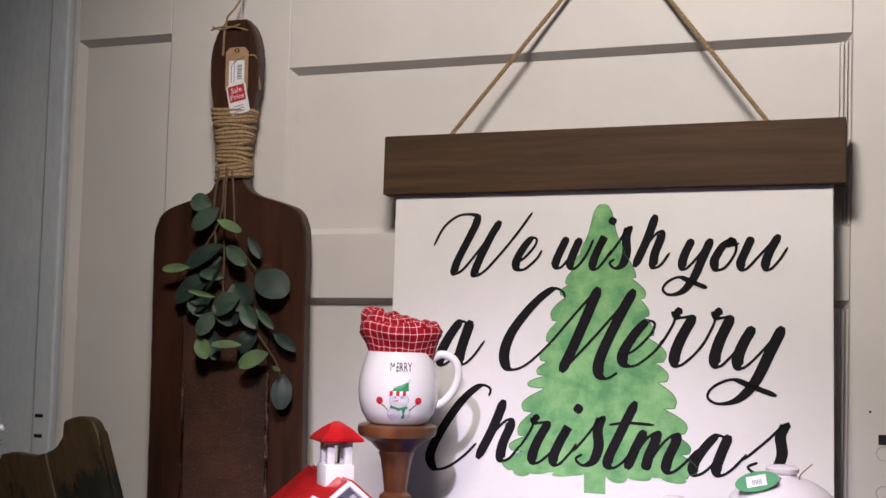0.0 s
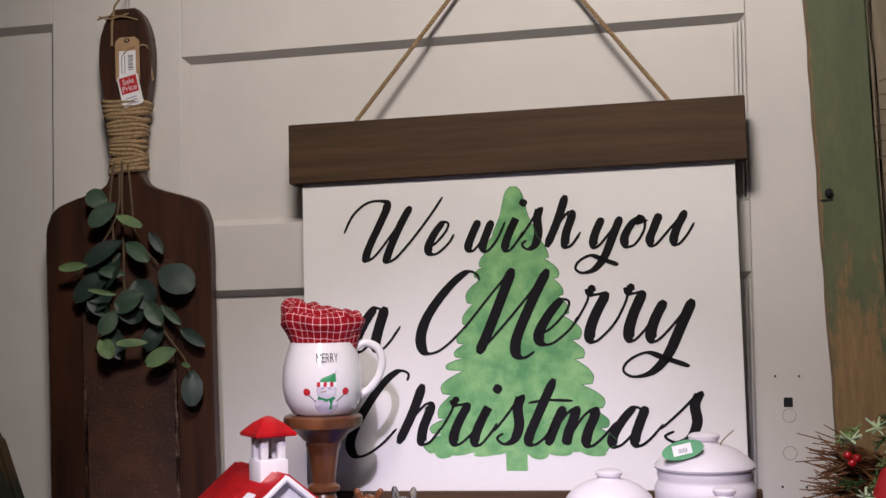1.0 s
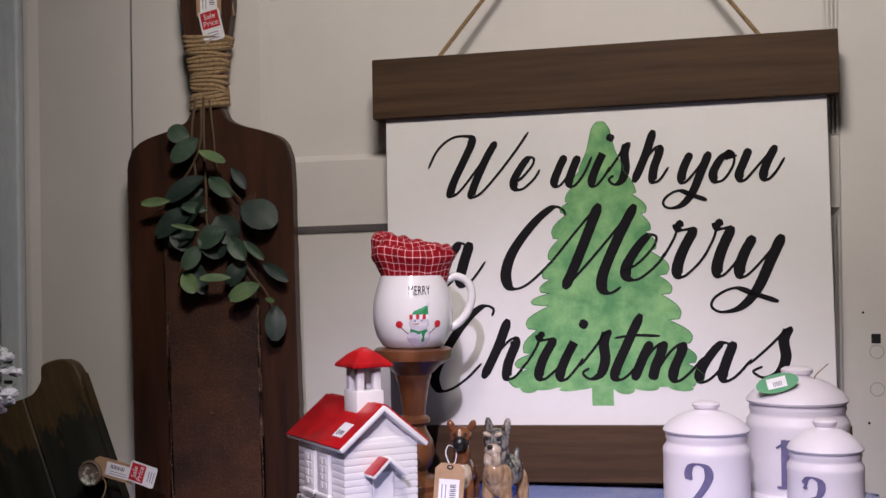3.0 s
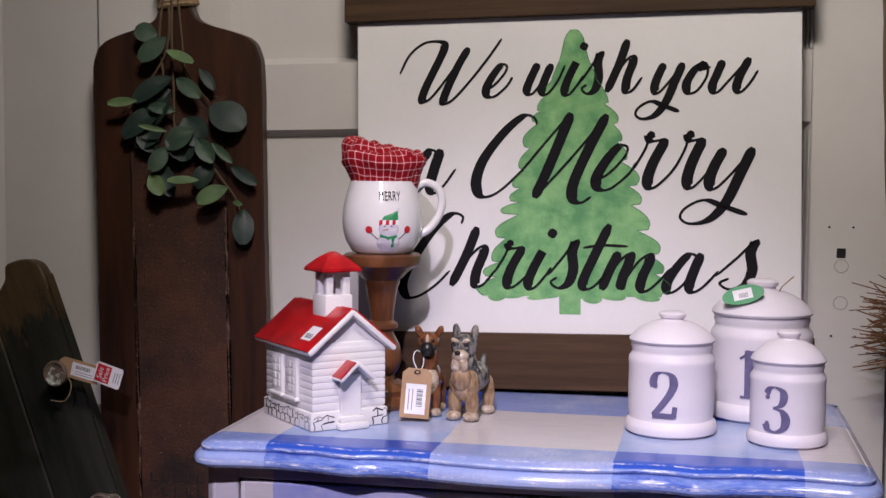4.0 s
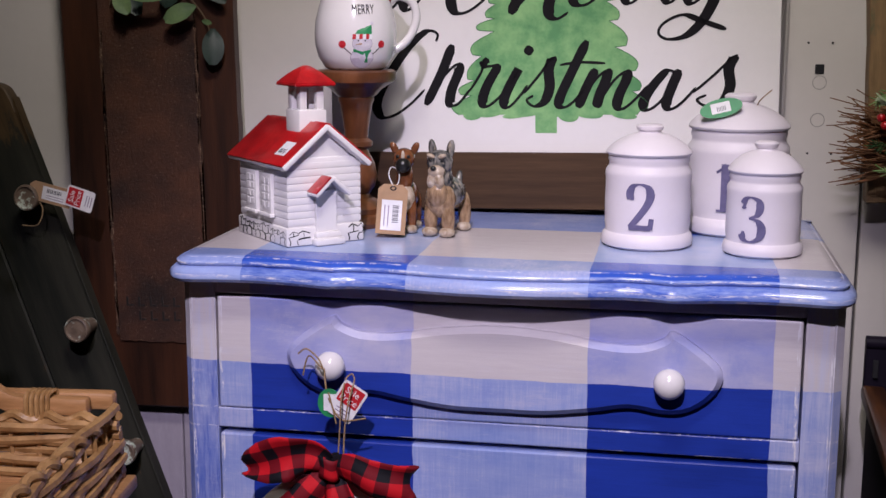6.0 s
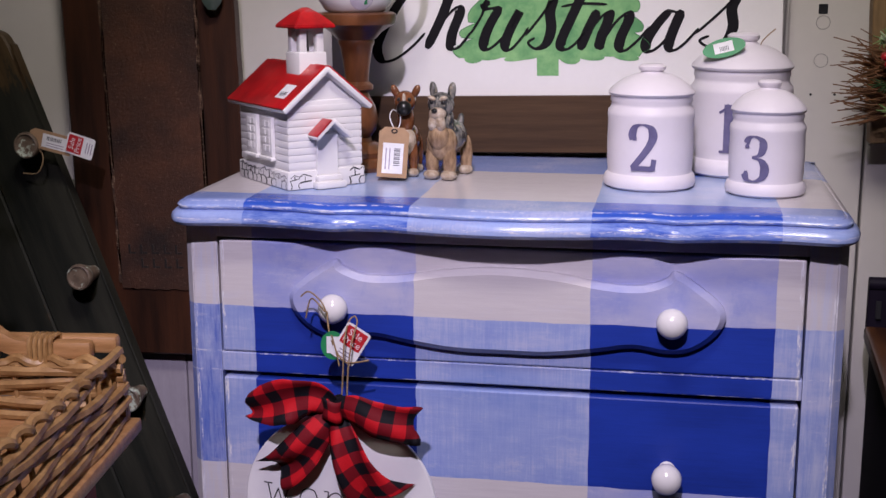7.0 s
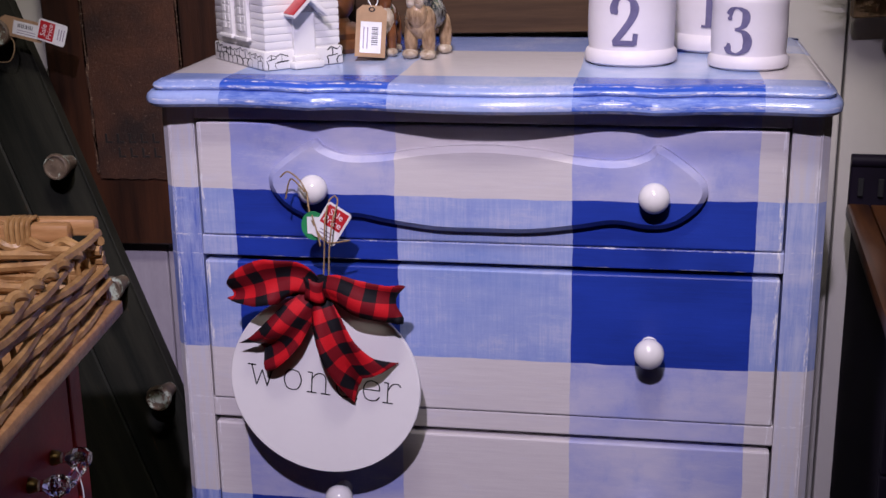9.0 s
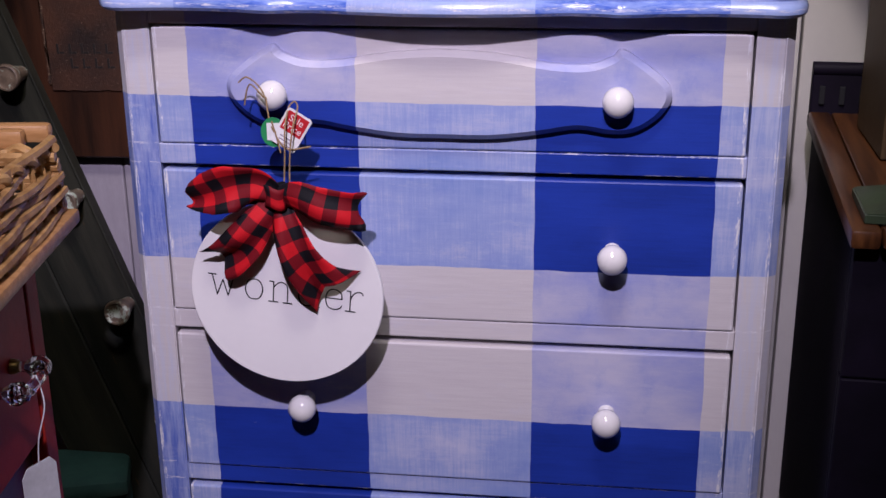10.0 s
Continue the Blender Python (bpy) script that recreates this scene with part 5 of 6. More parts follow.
figurine("dog_figurine", "glazed brown boxer figurine standing beside the terrier", pose(-0.168, 0.215, 1.0555, 0, 0, 5),
         ((0, 0, 0.012, 0.052, 0.019, 0.034, 0.022), (3, 0, -0.014, 0.050, 0.016, 0.012, 0.022), (0, 0, -0.010, 0.080, 0.013, 0.013, 0.024), (0, 0, -0.014, 0.108, 0.016, 0.016, 0.0155), (2, 0, -0.029, 0.100, 0.011, 0.011, 0.011), (3, 0, -0.029, 0.113, 0.0028, 0.004, 0.008),
          (0, -0.015, -0.008, 0.122, 0.0055, 0.0045, 0.010, 0, -25, 0), (0, 0.015, -0.008, 0.122, 0.0055, 0.0045, 0.010, 0, 25, 0), (2, -0.0075, -0.027, 0.112, 0.0028, 0.0028, 0.0028), (2, 0.0075, -0.027, 0.112, 0.0028, 0.0028, 0.0028),
          (0, -0.011, -0.013, 0.028, 0.0075, 0.008, 0.030), (0, 0.011, -0.013, 0.028, 0.0075, 0.008, 0.030), (3, -0.011, -0.018, 0.006, 0.009, 0.011, 0.0065), (3, 0.011, -0.018, 0.006, 0.009, 0.011, 0.0065),
          (0, -0.012, 0.036, 0.03, 0.009, 0.012, 0.03), (0, 0.012, 0.036, 0.03, 0.009, 0.012, 0.03), (3, -0.012, 0.03, 0.006, 0.009, 0.012, 0.0065), (3, 0.012, 0.03, 0.006, 0.009, 0.012, 0.0065)),
         (M_dogbrown, M_dogtan, M_black, M_dogpale))
dogtag = thing("price_tag", pose(-0.175, 0.155, 1.098, -8, 4, 8), "brown kraft price tag leaning on the boxer figurine", "price tag")
price_tag(dogtag, Matrix.Diagonal((1.32, 1, 0.93, 1)), "kraft")
part("string", tube(bmesh.new(), glide([(0, 0, 0.03), (-0.008, 0.004, 0.046), (-0.006, 0.022, 0.058), (0.004, 0.03, 0.052), (0.006, 0.006, 0.036), (0, 0, 0.03)], 5), 0.0008, 5), M_paper, dogtag)

# green oval tag on the tall canister
gt = thing("lid_tag", pose(0.278, 0.262, 1.2385, -30, -14, 0), "green oval price tag tied to the canister lid", "price tag")
part("card", slab(bmesh.new(), disc(0, 0, 0.030, 0.0145, 28), -0.0005, 0.0005), M_taggreen, gt)
part("label", slab(bmesh.new(), [(-0.014, -0.0075), (0.013, -0.0075), (0.013, 0.0085), (-0.014, 0.0085)], -0.0009, -0.0004), M_paper, gt)
for k in range(6):
    part("bar", slab(bmesh.new(), [(-0.006 + 0.0022 * k, -0.005), (-0.005 + 0.0022 * k, -0.005), (-0.005 + 0.0022 * k, 0.002), (-0.006 + 0.0022 * k, 0.002)], -0.0011, -0.0008), M_grey, gt)
part("string", tube(bmesh.new(), glide([(0.026, 0, 0.002), (0.03, 0.03, 0.012), (0.045, 0.06, 0.01), (0.055, 0.03, 0.012), (0.075, 0.02, 0.02)], 5), 0.0009, 5), M_rope, gt)


# ---- round plaque with a bow ----
UNROLL = pose(0, 0, 0, 0, -5.5, 0)


# thin typewriter letters: strokes in letter widths and x-heights
TYPE = {
    "w": (((.10, 1), (.30, 0)), ((.30, 0), (.50, .78)), ((.50, .78), (.70, 0)), ((.70, 0), (.90, 1)), ((-.04, 1), (.25, 1)), ((.75, 1), (1.04, 1))),
    "o": (((.5, 1), (.2, .9), (.05, .5), (.2, .1), (.5, 0), (.8, .1), (.95, .5), (.8, .9), (.5, 1)),),
    "n": (((.2, 1), (.2, 0)), ((.2, .70), (.36, .92), (.55, 1), (.75, .88), (.8, .6)), ((.8, .6), (.8, 0)), ((.02, 1), (.2, 1)), ((.0, 0), (.40, 0)), ((.62, 0), (1.0, 0))),
    "d": (((.8, 1.5), (.8, 0)), ((.8, .6), (.65, .93), (.42, 1), (.15, .85), (.05, .5), (.15, .12), (.42, 0), (.65, .08), (.8, .4)), ((.6, 1.5), (.8, 1.5)), ((.8, 0), (1.0, 0))),
    "e": (((.06, .54), (.95, .54)), ((.95, .54), (.88, .85), (.5, 1), (.17, .87), (.04, .5), (.17, .12), (.52, 0), (.82, .07), (.95, .22))),
    "r": (((.25, 1), (.25, 0)), ((.25, .60), (.42, .88), (.66, 1), (.86, .97), (.95, .86)), ((.03, 1), (.25, 1)), ((.0, 0), (.56, 0))),
}
TYPED = (("w", -0.105, 0.037), ("o", -0.057, 0.026), ("n", -0.024, 0.032), ("d", 0.015, 0.030), ("e", 0.052, 0.024), ("r", 0.080, 0.024))


def plaque():
    p = thing("wall_plaque", pose(-0.1980, -0.079, 0.6655, 2.0, 5.5, 0) @ Matrix.Diagonal((0.980, 1, 0.980, 1)), "round white plaque with a red and black check bow", "plaque")
    part("disc", slab(bmesh.new(), disc(0, 0, 0.130, 0.130, 96), -0.0035, 0.0012, 0.001), M_plaque, p, "", True)
    for ch, x0, wide in TYPED:
        bm = bmesh.new()
        for k, stroke in enumerate(TYPE[ch]):
            pts = glide([(x0 + wide * a, -0.0039 - 0.00006 * k, -0.0125 + 0.0290 * b) for a, b in stroke], 6) if len(stroke) > 3 else [Vector((x0 + wide * a, -0.0039 - 0.00006 * k, -0.0125 + 0.0290 * b)) for a, b in stroke]
            for a, b in zip(pts, pts[1:]):
                d = (b - a).normalized()
                n = Vector((-d.z, 0, d.x)) * 0.00085
                e = d * 0.0003
                bm.faces.new([bm.verts.new(q) for q in (a - e + n, a - e - n, b + e - n, b + e + n)])
        part("letter_" + ch, bm, M_ink, p)
    knot = [[(0.008 + (0.0115 + 0.003 * abs(v)) * math.cos(a) - 0.007, -0.028 + 0.011 * math.sin(a), 0.147 + 0.014 * v + 0.003 * math.sin(2 * a)) for v in (-1, -0.5, 0, 0.5, 1)] for a in np.linspace(0, 2 * math.pi, 21)]
    bow = strip("bow_knot", knot, M_buffalo, p, 0.0006)
    bow.matrix_local = UNROLL

    def ribbon(name, line, widths, across, wave=0.006, twist=0.0, notch=0.0):
        pts = glide(line, 8)
        rows = []
        n = len(pts)
        for i, q in enumerate(pts):
            t = i / (n - 1)
            w = float(np.interp(t, [k / (len(widths) - 1) for k in range(len(widths))], widths))
            d = (pts[min(i + 1, n - 1)] - pts[max(i - 1, 0)]).normalized()
            a = Vector(across).normalized()
            a = (a - d * a.dot(d)).normalized()
            nn = d.cross(a)
            row = []
            for j in range(9):
                s = j / 4 - 1
                row.append(q + a * (w * 0.5 * s) + nn * (wave * math.sin(3.2 * s + 5 * t + twist) * (0.5 + t)) - d * (notch * (1 - abs(s)) * max(0.0, (t - 0.6) / 0.4)))
            rows.append([tuple(r) for r in row])
        ob = strip(name, rows, M_buffalo, p, 0.0006)
        ob.matrix_local = UNROLL
        return ob

    ribbon("bow_loop", [(0.0, -0.024, 0.148), (-0.022, -0.034, 0.163), (-0.050, -0.046, 0.163), (-0.082, -0.040, 0.152), (-0.112, -0.026, 0.141), (-0.10, -0.014, 0.142), (-0.05, -0.012, 0.146), (-0.002, -0.018, 0.148)], (0.022, 0.046, 0.064, 0.054, 0.026, 0.030, 0.034, 0.020), (0.30, -0.05, 1))
    ribbon("bow_loop", [(0.004, -0.024, 0.148), (0.032, -0.038, 0.150), (0.062, -0.044, 0.141), (0.092, -0.038, 0.134), (0.109, -0.026, 0.129), (0.090, -0.014, 0.124), (0.045, -0.012, 0.132), (0.004, -0.018, 0.146)], (0.022, 0.040, 0.050, 0.050, 0.050, 0.046, 0.034, 0.020), (0.12, -0.05, 1), 0.005, 1.0)
    ribbon("bow_tail", [(-0.002, -0.024, 0.138), (-0.022, -0.032, 0.112), (-0.044, -0.034, 0.084), (-0.066, -0.026, 0.062), (-0.088, -0.016, 0.046)], (0.020, 0.044, 0.054, 0.055, 0.056), (0.64, 0.1, -0.77), 0.006, 0.5, 0.014)
    ribbon("bow_tail", [(0.004, -0.024, 0.136), (0.016, -0.034, 0.104), (0.030, -0.036, 0.068), (0.050, -0.026, 0.034), (0.074, -0.014, 0.008)], (0.020, 0.040, 0.050, 0.062, 0.086), (0.84, 0.1, 0.54), 0.006, 2.0, 0.026)
    for dx in (-0.004, 0.004):
        part("hanging_string", tube(bmesh.new(), glide([(-0.002 + dx, -0.012, 0.140), (-0.004 + dx * 0.8, -0.010, 0.19), (-0.004 + dx * 1.2, -0.008, 0.23), (-0.004 + dx * 1.4, 0.012, 0.252), (-0.004, 0.02, 0.258)], 6), 0.0011, 5), M_rope, p)
    return p


plaque()
kt = thing("sale_tags", pose(-0.187, -0.078, 0.886), "green and red sale tags tied to a porcelain knob", "price tag")
part("green_card", slab(bmesh.new(), disc(-0.018, -0.006, 0.016, 0.019, 24), 0.002, 0.003), M_taggreen, kt)
part("green_card_label", slab(bmesh.new(), [(-0.026, -0.016), (-0.008, -0.016), (-0.008, 0.006), (-0.026, 0.006)], 0.0012, 0.0022), M_paper, kt)
price_tag(kt, pose(0.006, -0.002, -0.002, 0, 32, 0), "sale")
for pts in ([(-0.03, 0.02, 0.034), (-0.022, 0.004, 0.006), (-0.008, -0.004, -0.018), (0.004, -0.004, -0.026), (0.03, -0.002, -0.022)], [(-0.018, -0.004, 0.01), (-0.012, -0.006, -0.01), (-0.008, -0.006, -0.03)], [(-0.028, 0.01, 0.036), (-0.036, 0.012, 0.050), (-0.052, 0.016, 0.060), (-0.064, 0.02, 0.052)], [(-0.03, 0.01, 0.036), (-0.05, 0.02, 0.05), (-0.06, 0.026, 0.022)]):
    part("twine_end", tube(bmesh.new(), glide(pts, 5), 0.0011, 5), M_rope, kt)


# ---- peg board that leans at the side of the chest ----
def peg_board():
    up = Vector((-0.311, 0.055, 0.785)).normalized()
    right = Vector((0.785, 0.0, 0.311)).normalized()
    fwd = right.cross(up).normalized()
    top = Vector((-0.897, 0.42, 1.252))
    m = Matrix((( right.x, -fwd.x, up.x, top.x), (right.y, -fwd.y, up.y, top.y), (right.z, -fwd.z, up.z, top.z), (0, 0, 0, 1)))
    g = thing("peg_board", m, "dark green plank board with old wooden knobs, leaning", "peg board")
    L = -1.245
    line = [(-0.006, L), (-0.006, -0.13), (-0.008, -0.05), (-0.012, -0.010), (-0.022, 0.006), (-0.038, 0.015), (-0.060, 0.018), (-0.075, 0.016), (-0.081, 0.004), (-0.086, -0.008), (-0.105, -0.022), (-0.126, -0.025)]
    part("plank", slab(bmesh.new(), [(p.x, p.z) for p in glide([(x, 0, z) for x, z in line], 4)] + [(-0.126, L)], 0.0, 0.026, 0.003), M_peg, g, "", True)
    line = [(-0.128, L), (-0.128, -0.025), (-0.150, -0.022), (-0.175, -0.012), (-0.200, 0.000), (-0.225, 0.004), (-0.245, -0.012), (-0.255, -0.08)]
    part("plank", slab(bmesh.new(), [(p[0], p[1]) for p in line] + [(-0.255, L + 0.02)], 0.001, 0.026, 0.003), M_peg, g, "", True)
    for k, w in enumerate((-0.197, -0.432, -0.653, -0.856, -1.060)):
        prof = ((0, 0.0), (0.012, 0.0), (0.013, 0.012), (0.017, 0.030), (0.0215, 0.044), (0.0225, 0.05), (0.021, 0.054), (0.0185, 0.055), (0.0165, 0.052), (0.012, 0.051), (0, 0.0515))
        part("knob", lathe(bmesh.new(), prof, 26, m=Matrix.Translation((-0.019, 0, w)) @ pose(0, 0, 0, 90)), M_knobw, g, "worn wooden knob with chipped paint", True)
    t = price_tag(g, Matrix.Translation((0.022, -0.05, -0.205)) @ pose(0, 0, 0, 0, -56, 0), "kraft")
    t2 = price_tag(g, Matrix.Translation((0.073, -0.054, -0.232)) @ pose(0, 0, 0, 0, -52, 0), "sale")
    part("string", tube(bmesh.new(), glide([(-0.055, -0.03, -0.235), (-0.02, -0.045, -0.245), (0.0, -0.046, -0.22), (-0.014, -0.05, -0.19)], 5), 0.0012, 5), M_rope, g)
    return g


peg_board()


# ---- wicker basket on a red cabinet ----
def basket():
    b = thing("wicker_basket", pose(-0.432, -0.195, 0.791, 0, 0, 6.5), "golden wicker basket with oak handles standing on the red cabinet", "basket")
    W, D, H, F = 0.34, 0.46, 0.092, -0.013
    rng = random.Random(5)

    def lift(y):
        return 1.0 + 0.20 * min(1.0, -y / 0.40)

    # floor slats and bottom hoop
    part("base_board", box(bmesh.new(), -W + 0.004, -0.004, -D + 0.004, -0.004, 0.004, 0.012), M_bentw, b)
    for name, (x0, x1, y0, y1) in (("bottom_strip", (-0.012, 0.012, -D - 0.01, 0.012)), ("bottom_strip", (-W - 0.012, -W + 0.012, -D - 0.01, 0.012)), ("bottom_strip", (-W + 0.013, -0.013, -0.012, 0.012)), ("bottom_strip", (-W + 0.013, -0.013, -D - 0.01, -D + 0.012))):
        part(name, box(bmesh.new(), x0, x1, y0, y1, 0.0, 0.018, 0.004), M_bentw, b, "bent oak strip", True)
    sides = (((0, -D), (0, 0), (1, 0)), ((0, 0), (-W, 0), (0, 1)), ((-W, 0), (-W, -D), (-1, 0)), ((-W, -D), (0, -D), (0, -1)))
    for (ax, ay), (bx, by), (ox, oy) in sides:
        length = math.hypot(bx - ax, by - ay)
        n = int(length / 0.034)
        for k in range(1, n):
            t = k / n
            x, y = ax + (bx - ax) * t, ay + (by - ay) * t
            part("stake", tube(bmesh.new(), [(x, y, 0.012), (x + ox * F * 0.5, y + oy * F * 0.5, H * 0.5 * lift(y)), (x + ox * F, y + oy * F, H * lift(y))], 0.0036, 6), M_wick, b)
        for r in range(12):
            z = 0.021 + 0.0064 * r
            f = z / H
            pts = []
            steps = n * 5
            lean = rng.uniform(-0.010, 0.010) * min(1.0, r / 3)
            for q in range(steps + 1):
                t = q / steps
                wv = 0.0050 * math.sin(math.pi * n * 0.25 * t + 2.1 * r) + 0.0004 * rng.uniform(-1, 1)
                pts.append((ax + (bx - ax) * t + ox * (F * f + wv), ay + (by - ay) * t + oy * (F * f + wv), 0.018 + (z - 0.018) * lift(ay + (by - ay) * t) + lean * 1.8 * (2 * t - 1) + 0.0018 * math.sin(2 * math.pi * n * 0.11 * t + r * 1.9)))
            part("willow_rod", tube(bmesh.new(), pts, 0.0054 + 0.0010 * rng.random(), 6), M_wick, b, "", True)
        pts = []
        for q in range(int(length / 0.006) + 1):
            t = q / int(length / 0.006)
            pts.append((ax + (bx - ax) * t + ox * (F + 0.004 * math.sin(q * 0.9)), ay + (by - ay) * t + oy * (F + 0.004 * math.sin(q * 0.9)), H * lift(ay + (by - ay) * t) + 0.004 + 0.004 * math.cos(q * 0.9)))
        part("braided_rim", tube(bmesh.new(), pts, 0.0058, 7), M_wick, b, "", True)
    h = part("handle", box(bmesh.new(), -0.118, -0.040, -0.010, 0.009, H + 0.004, H + 0.027, 0.005), M_bentw, b, "squared oak handle", True)
    part("handle_end", box(bmesh.new(), -0.260, -0.014, 0.0105, 0.030, H + 0.006, H + 0.029, 0.006), M_bentw, h, "", True)
    rise = glide([(-0.112, 0, 0.0155), (-0.135, 0, 0.018), (-0.158, 0, 0.030), (-0.180, 0, 0.052), (-0.205, 0, 0.075), (-0.235, 0, 0.086), (-0.270, 0, 0.088)], 5)
    bm, rings = bmesh.new(), []
    for k, q in enumerate(rise):
        d = (rise[min(k + 1, len(rise) - 1)] - rise[max(k - 1, 0)]).normalized()
        up = Vector((d.z, 0, -d.x)) * 0.0105
        rings.append([bm.verts.new((q.x + e * up.x, y, H + q.z + e * up.z)) for e, y in ((-1, -0.008), (-1, 0.007), (-0.5, 0.009), (0.5, 0.009), (1, 0.007), (1, -0.008), (0.5, -0.010), (-0.5, -0.010))])
    for r0, r1 in zip(rings, rings[1:]):
        for k in range(8):
            bm.faces.new((r0[k], r0[(k + 1) % 8], r1[(k + 1) % 8], r1[k]))
    bm.faces.new(rings[0]), bm.faces.new(rings[-1])
    part("bent_bow", bm, M_bentw, h, "steam-bent oak bow of the handle", True)
    for x, y0 in ((-0.112, 0.0), (-0.200, 0.020)):
        for k in range(5):
            pts = [(x + 0.0065 * k + 0.002 * math.cos(a), y0 + 0.0135 * math.copysign(abs(math.cos(a)) ** 0.5, math.cos(a)), H + 0.013 + 0.020 * math.copysign(abs(math.sin(a)) ** 0.5, math.sin(a))) for a in np.linspace(0, 2 * math.pi, 17)]
            part("binding", tube(bmesh.new(), pts, 0.0030, 6), M_wick, h, "", True)
    return b


basket()


def red_cabinet():
    c = thing("red_cabinet", pose(-0.436, -0.285, 0, 0, 0, 5), "small barn-red painted cabinet with a crystal drawer pull", "cabinet")
    part("top", box(bmesh.new(), -0.50, 0.004, -0.56, 0.004, 0.774, 0.7905, 0.003), M_redc, c)
    for x0 in (-0.035, -0.49):
        for y0 in (-0.035, -0.55):
            part("leg", box(bmesh.new(), x0, x0 + 0.035, y0, y0 + 0.035, 0.0, 0.773, 0.003), M_redc, c)
    part("back_panel", box(bmesh.new(), -0.454, -0.037, -0.02, -0.008, 0.08, 0.771), M_redc, c)
    part("front_panel", box(bmesh.new(), -0.454, -0.037, -0.545, -0.533, 0.08, 0.771), M_redc, c)
    part("drawer", box(bmesh.new(), -0.02, -0.001, -0.513, -0.038, 0.575, 0.772, 0.003), M_redc, c)
    part("inner_panel", box(bmesh.new(), -0.03, -0.018, -0.513, -0.038, 0.10, 0.573), M_oak, c, "bare wooden panel below the drawer")
    m, nt, p = nodes_of("crystal")
    p.inputs["Base Color"].default_value = (0.95, 0.96, 1, 1)
    p.inputs["Transmission Weight"].default_value, p.inputs["Roughness"].default_value, p.inputs["IOR"].default_value = 1.0, 0.03, 1.5
    for y in (-0.102, -0.168):
        part("pull_mount", lathe(bmesh.new(), ((0, 0), (0.009, 0), (0.008, 0.006), (0.005, 0.010), (0, 0.011)), 18, m=Matrix.Translation((0.0, y, 0.694)) @ pose(0, 0, 0, 0, 90, 0)), M_brass, c, "", True)
        part("pull_end", lathe(bmesh.new(), ((0, 0.0), (0.007, 0.0), (0.006, 0.010), (0.013, 0.020), (0.0135, 0.028), (0.008, 0.036), (0, 0.037)), 8, m=Matrix.Translation((0.006, y, 0.694)) @ pose(0, 0, 0, 0, 90, 0)), m, c, "clear crystal knob")
    part("pull_bar", tube(bmesh.new(), [(0.030, -0.168, 0.694), (0.037, -0.15, 0.690), (0.037, -0.12, 0.690), (0.030, -0.102, 0.694)], 0.007, 8), m, c, "clear crystal bar")
    t = part("swing_tag", slab(bmesh.new(), [(-0.024, -0.045), (0.024, -0.045), (0.024, 0.016), (0.016, 0.026), (-0.016, 0.026), (-0.024, 0.016)], -0.0004, 0.0004), M_paper, c, "blank white tag on a string")
    t.matrix_local = pose(0.031, -0.140, 0.571, 0, 0, 62)
    part("tag_string", tube(bmesh.new(), glide([(0.039, -0.135, 0.700), (0.045, -0.137, 0.666), (0.035, -0.14, 0.626), (0.031, -0.14, 0.591)], 5), 0.0008, 5), M_paper, c)
    return c


red_cabinet()
tc = thing("teal_tin", pose(-0.70, 0.30, 0.0, 0, 0, 18), "teal painted tin box standing on the floor", "box")
M_teal = plain("teal_paint", (0.05, 0.13, 0.12), (0.03, 0.08, 0.08), 0.35, scale=12)
part("body", box(bmesh.new(), -0.09, 0.09, -0.07, 0.07, 0.0, 0.13, 0.014), M_teal, tc, "", True)
part("lid", box(bmesh.new(), -0.093, 0.093, -0.073, 0.073, 0.131, 0.165, 0.012), M_teal, tc, "", True)


# ---- flocked tree at the left of the doors ----
def flocked_tree():
    t = thing("flocked_tree", pose(-0.892, -0.15, 0.0), "tall artificial fir covered in white flocking", "tree")
    part("trunk", tube(bmesh.new(), [(0, 0, 0.0), (0.004, 0, 0.7), (0, 0, 1.82)], 0.016, 8, 0.3), M_stem, t)
    rng = random.Random(21)
    sprig = bmesh.new()
    snow = bmesh.new()
    for k in range(400):
        z = 0.80 + 1.02 * (k / 400)
        r = (0.03 + 0.333 * (1.82 - z)) * rng.uniform(0.84, 1.0)
        a = rng.uniform(0, 2 * math.pi)
        tip = Vector((r * math.cos(a), r * math.sin(a), z - 0.05 + 0.03 * rng.random()))
        if tip.y > 0.14 or tip.x < -0.1 or z < 1.17:
            continue
        base = Vector((0.01 * math.cos(a), 0.01 * math.sin(a), z))
        tube(sprig, [base, base.lerp(tip, 0.5) + Vector((0, 0, 0.012)), tip], 0.0022, 5, 0.5)
        for q in range(24):
            s = 0.3 + 0.7 * q / 24
            c = base.lerp(tip, s)
            d = Vector((rng.uniform(-1, 1), rng.uniform(-1, 1), rng.uniform(-0.4, 1))).normalized()
            tube(sprig, [c, c + d * 0.022], 0.0008, 4, 0.4)
            rr = 0.0035 + 0.0055 * rng.random() * s
            clump(snow, c + d * 0.011, rr * rng.uniform(0.8, 1.4), rr * rng.uniform(0.8, 1.4), rr * 0.85)
            clump(snow, c + d * 0.005 + Vector((0, 0, 0.003)), 0.009 * rng.uniform(0.6, 1.1), 0.009, 0.005)
    tagged(part("needles", sprig, M_pine, t), kind="stuff")
    tagged(part("flocking", snow, M_snow, t, "", True), kind="stuff")
    return t


flocked_tree()

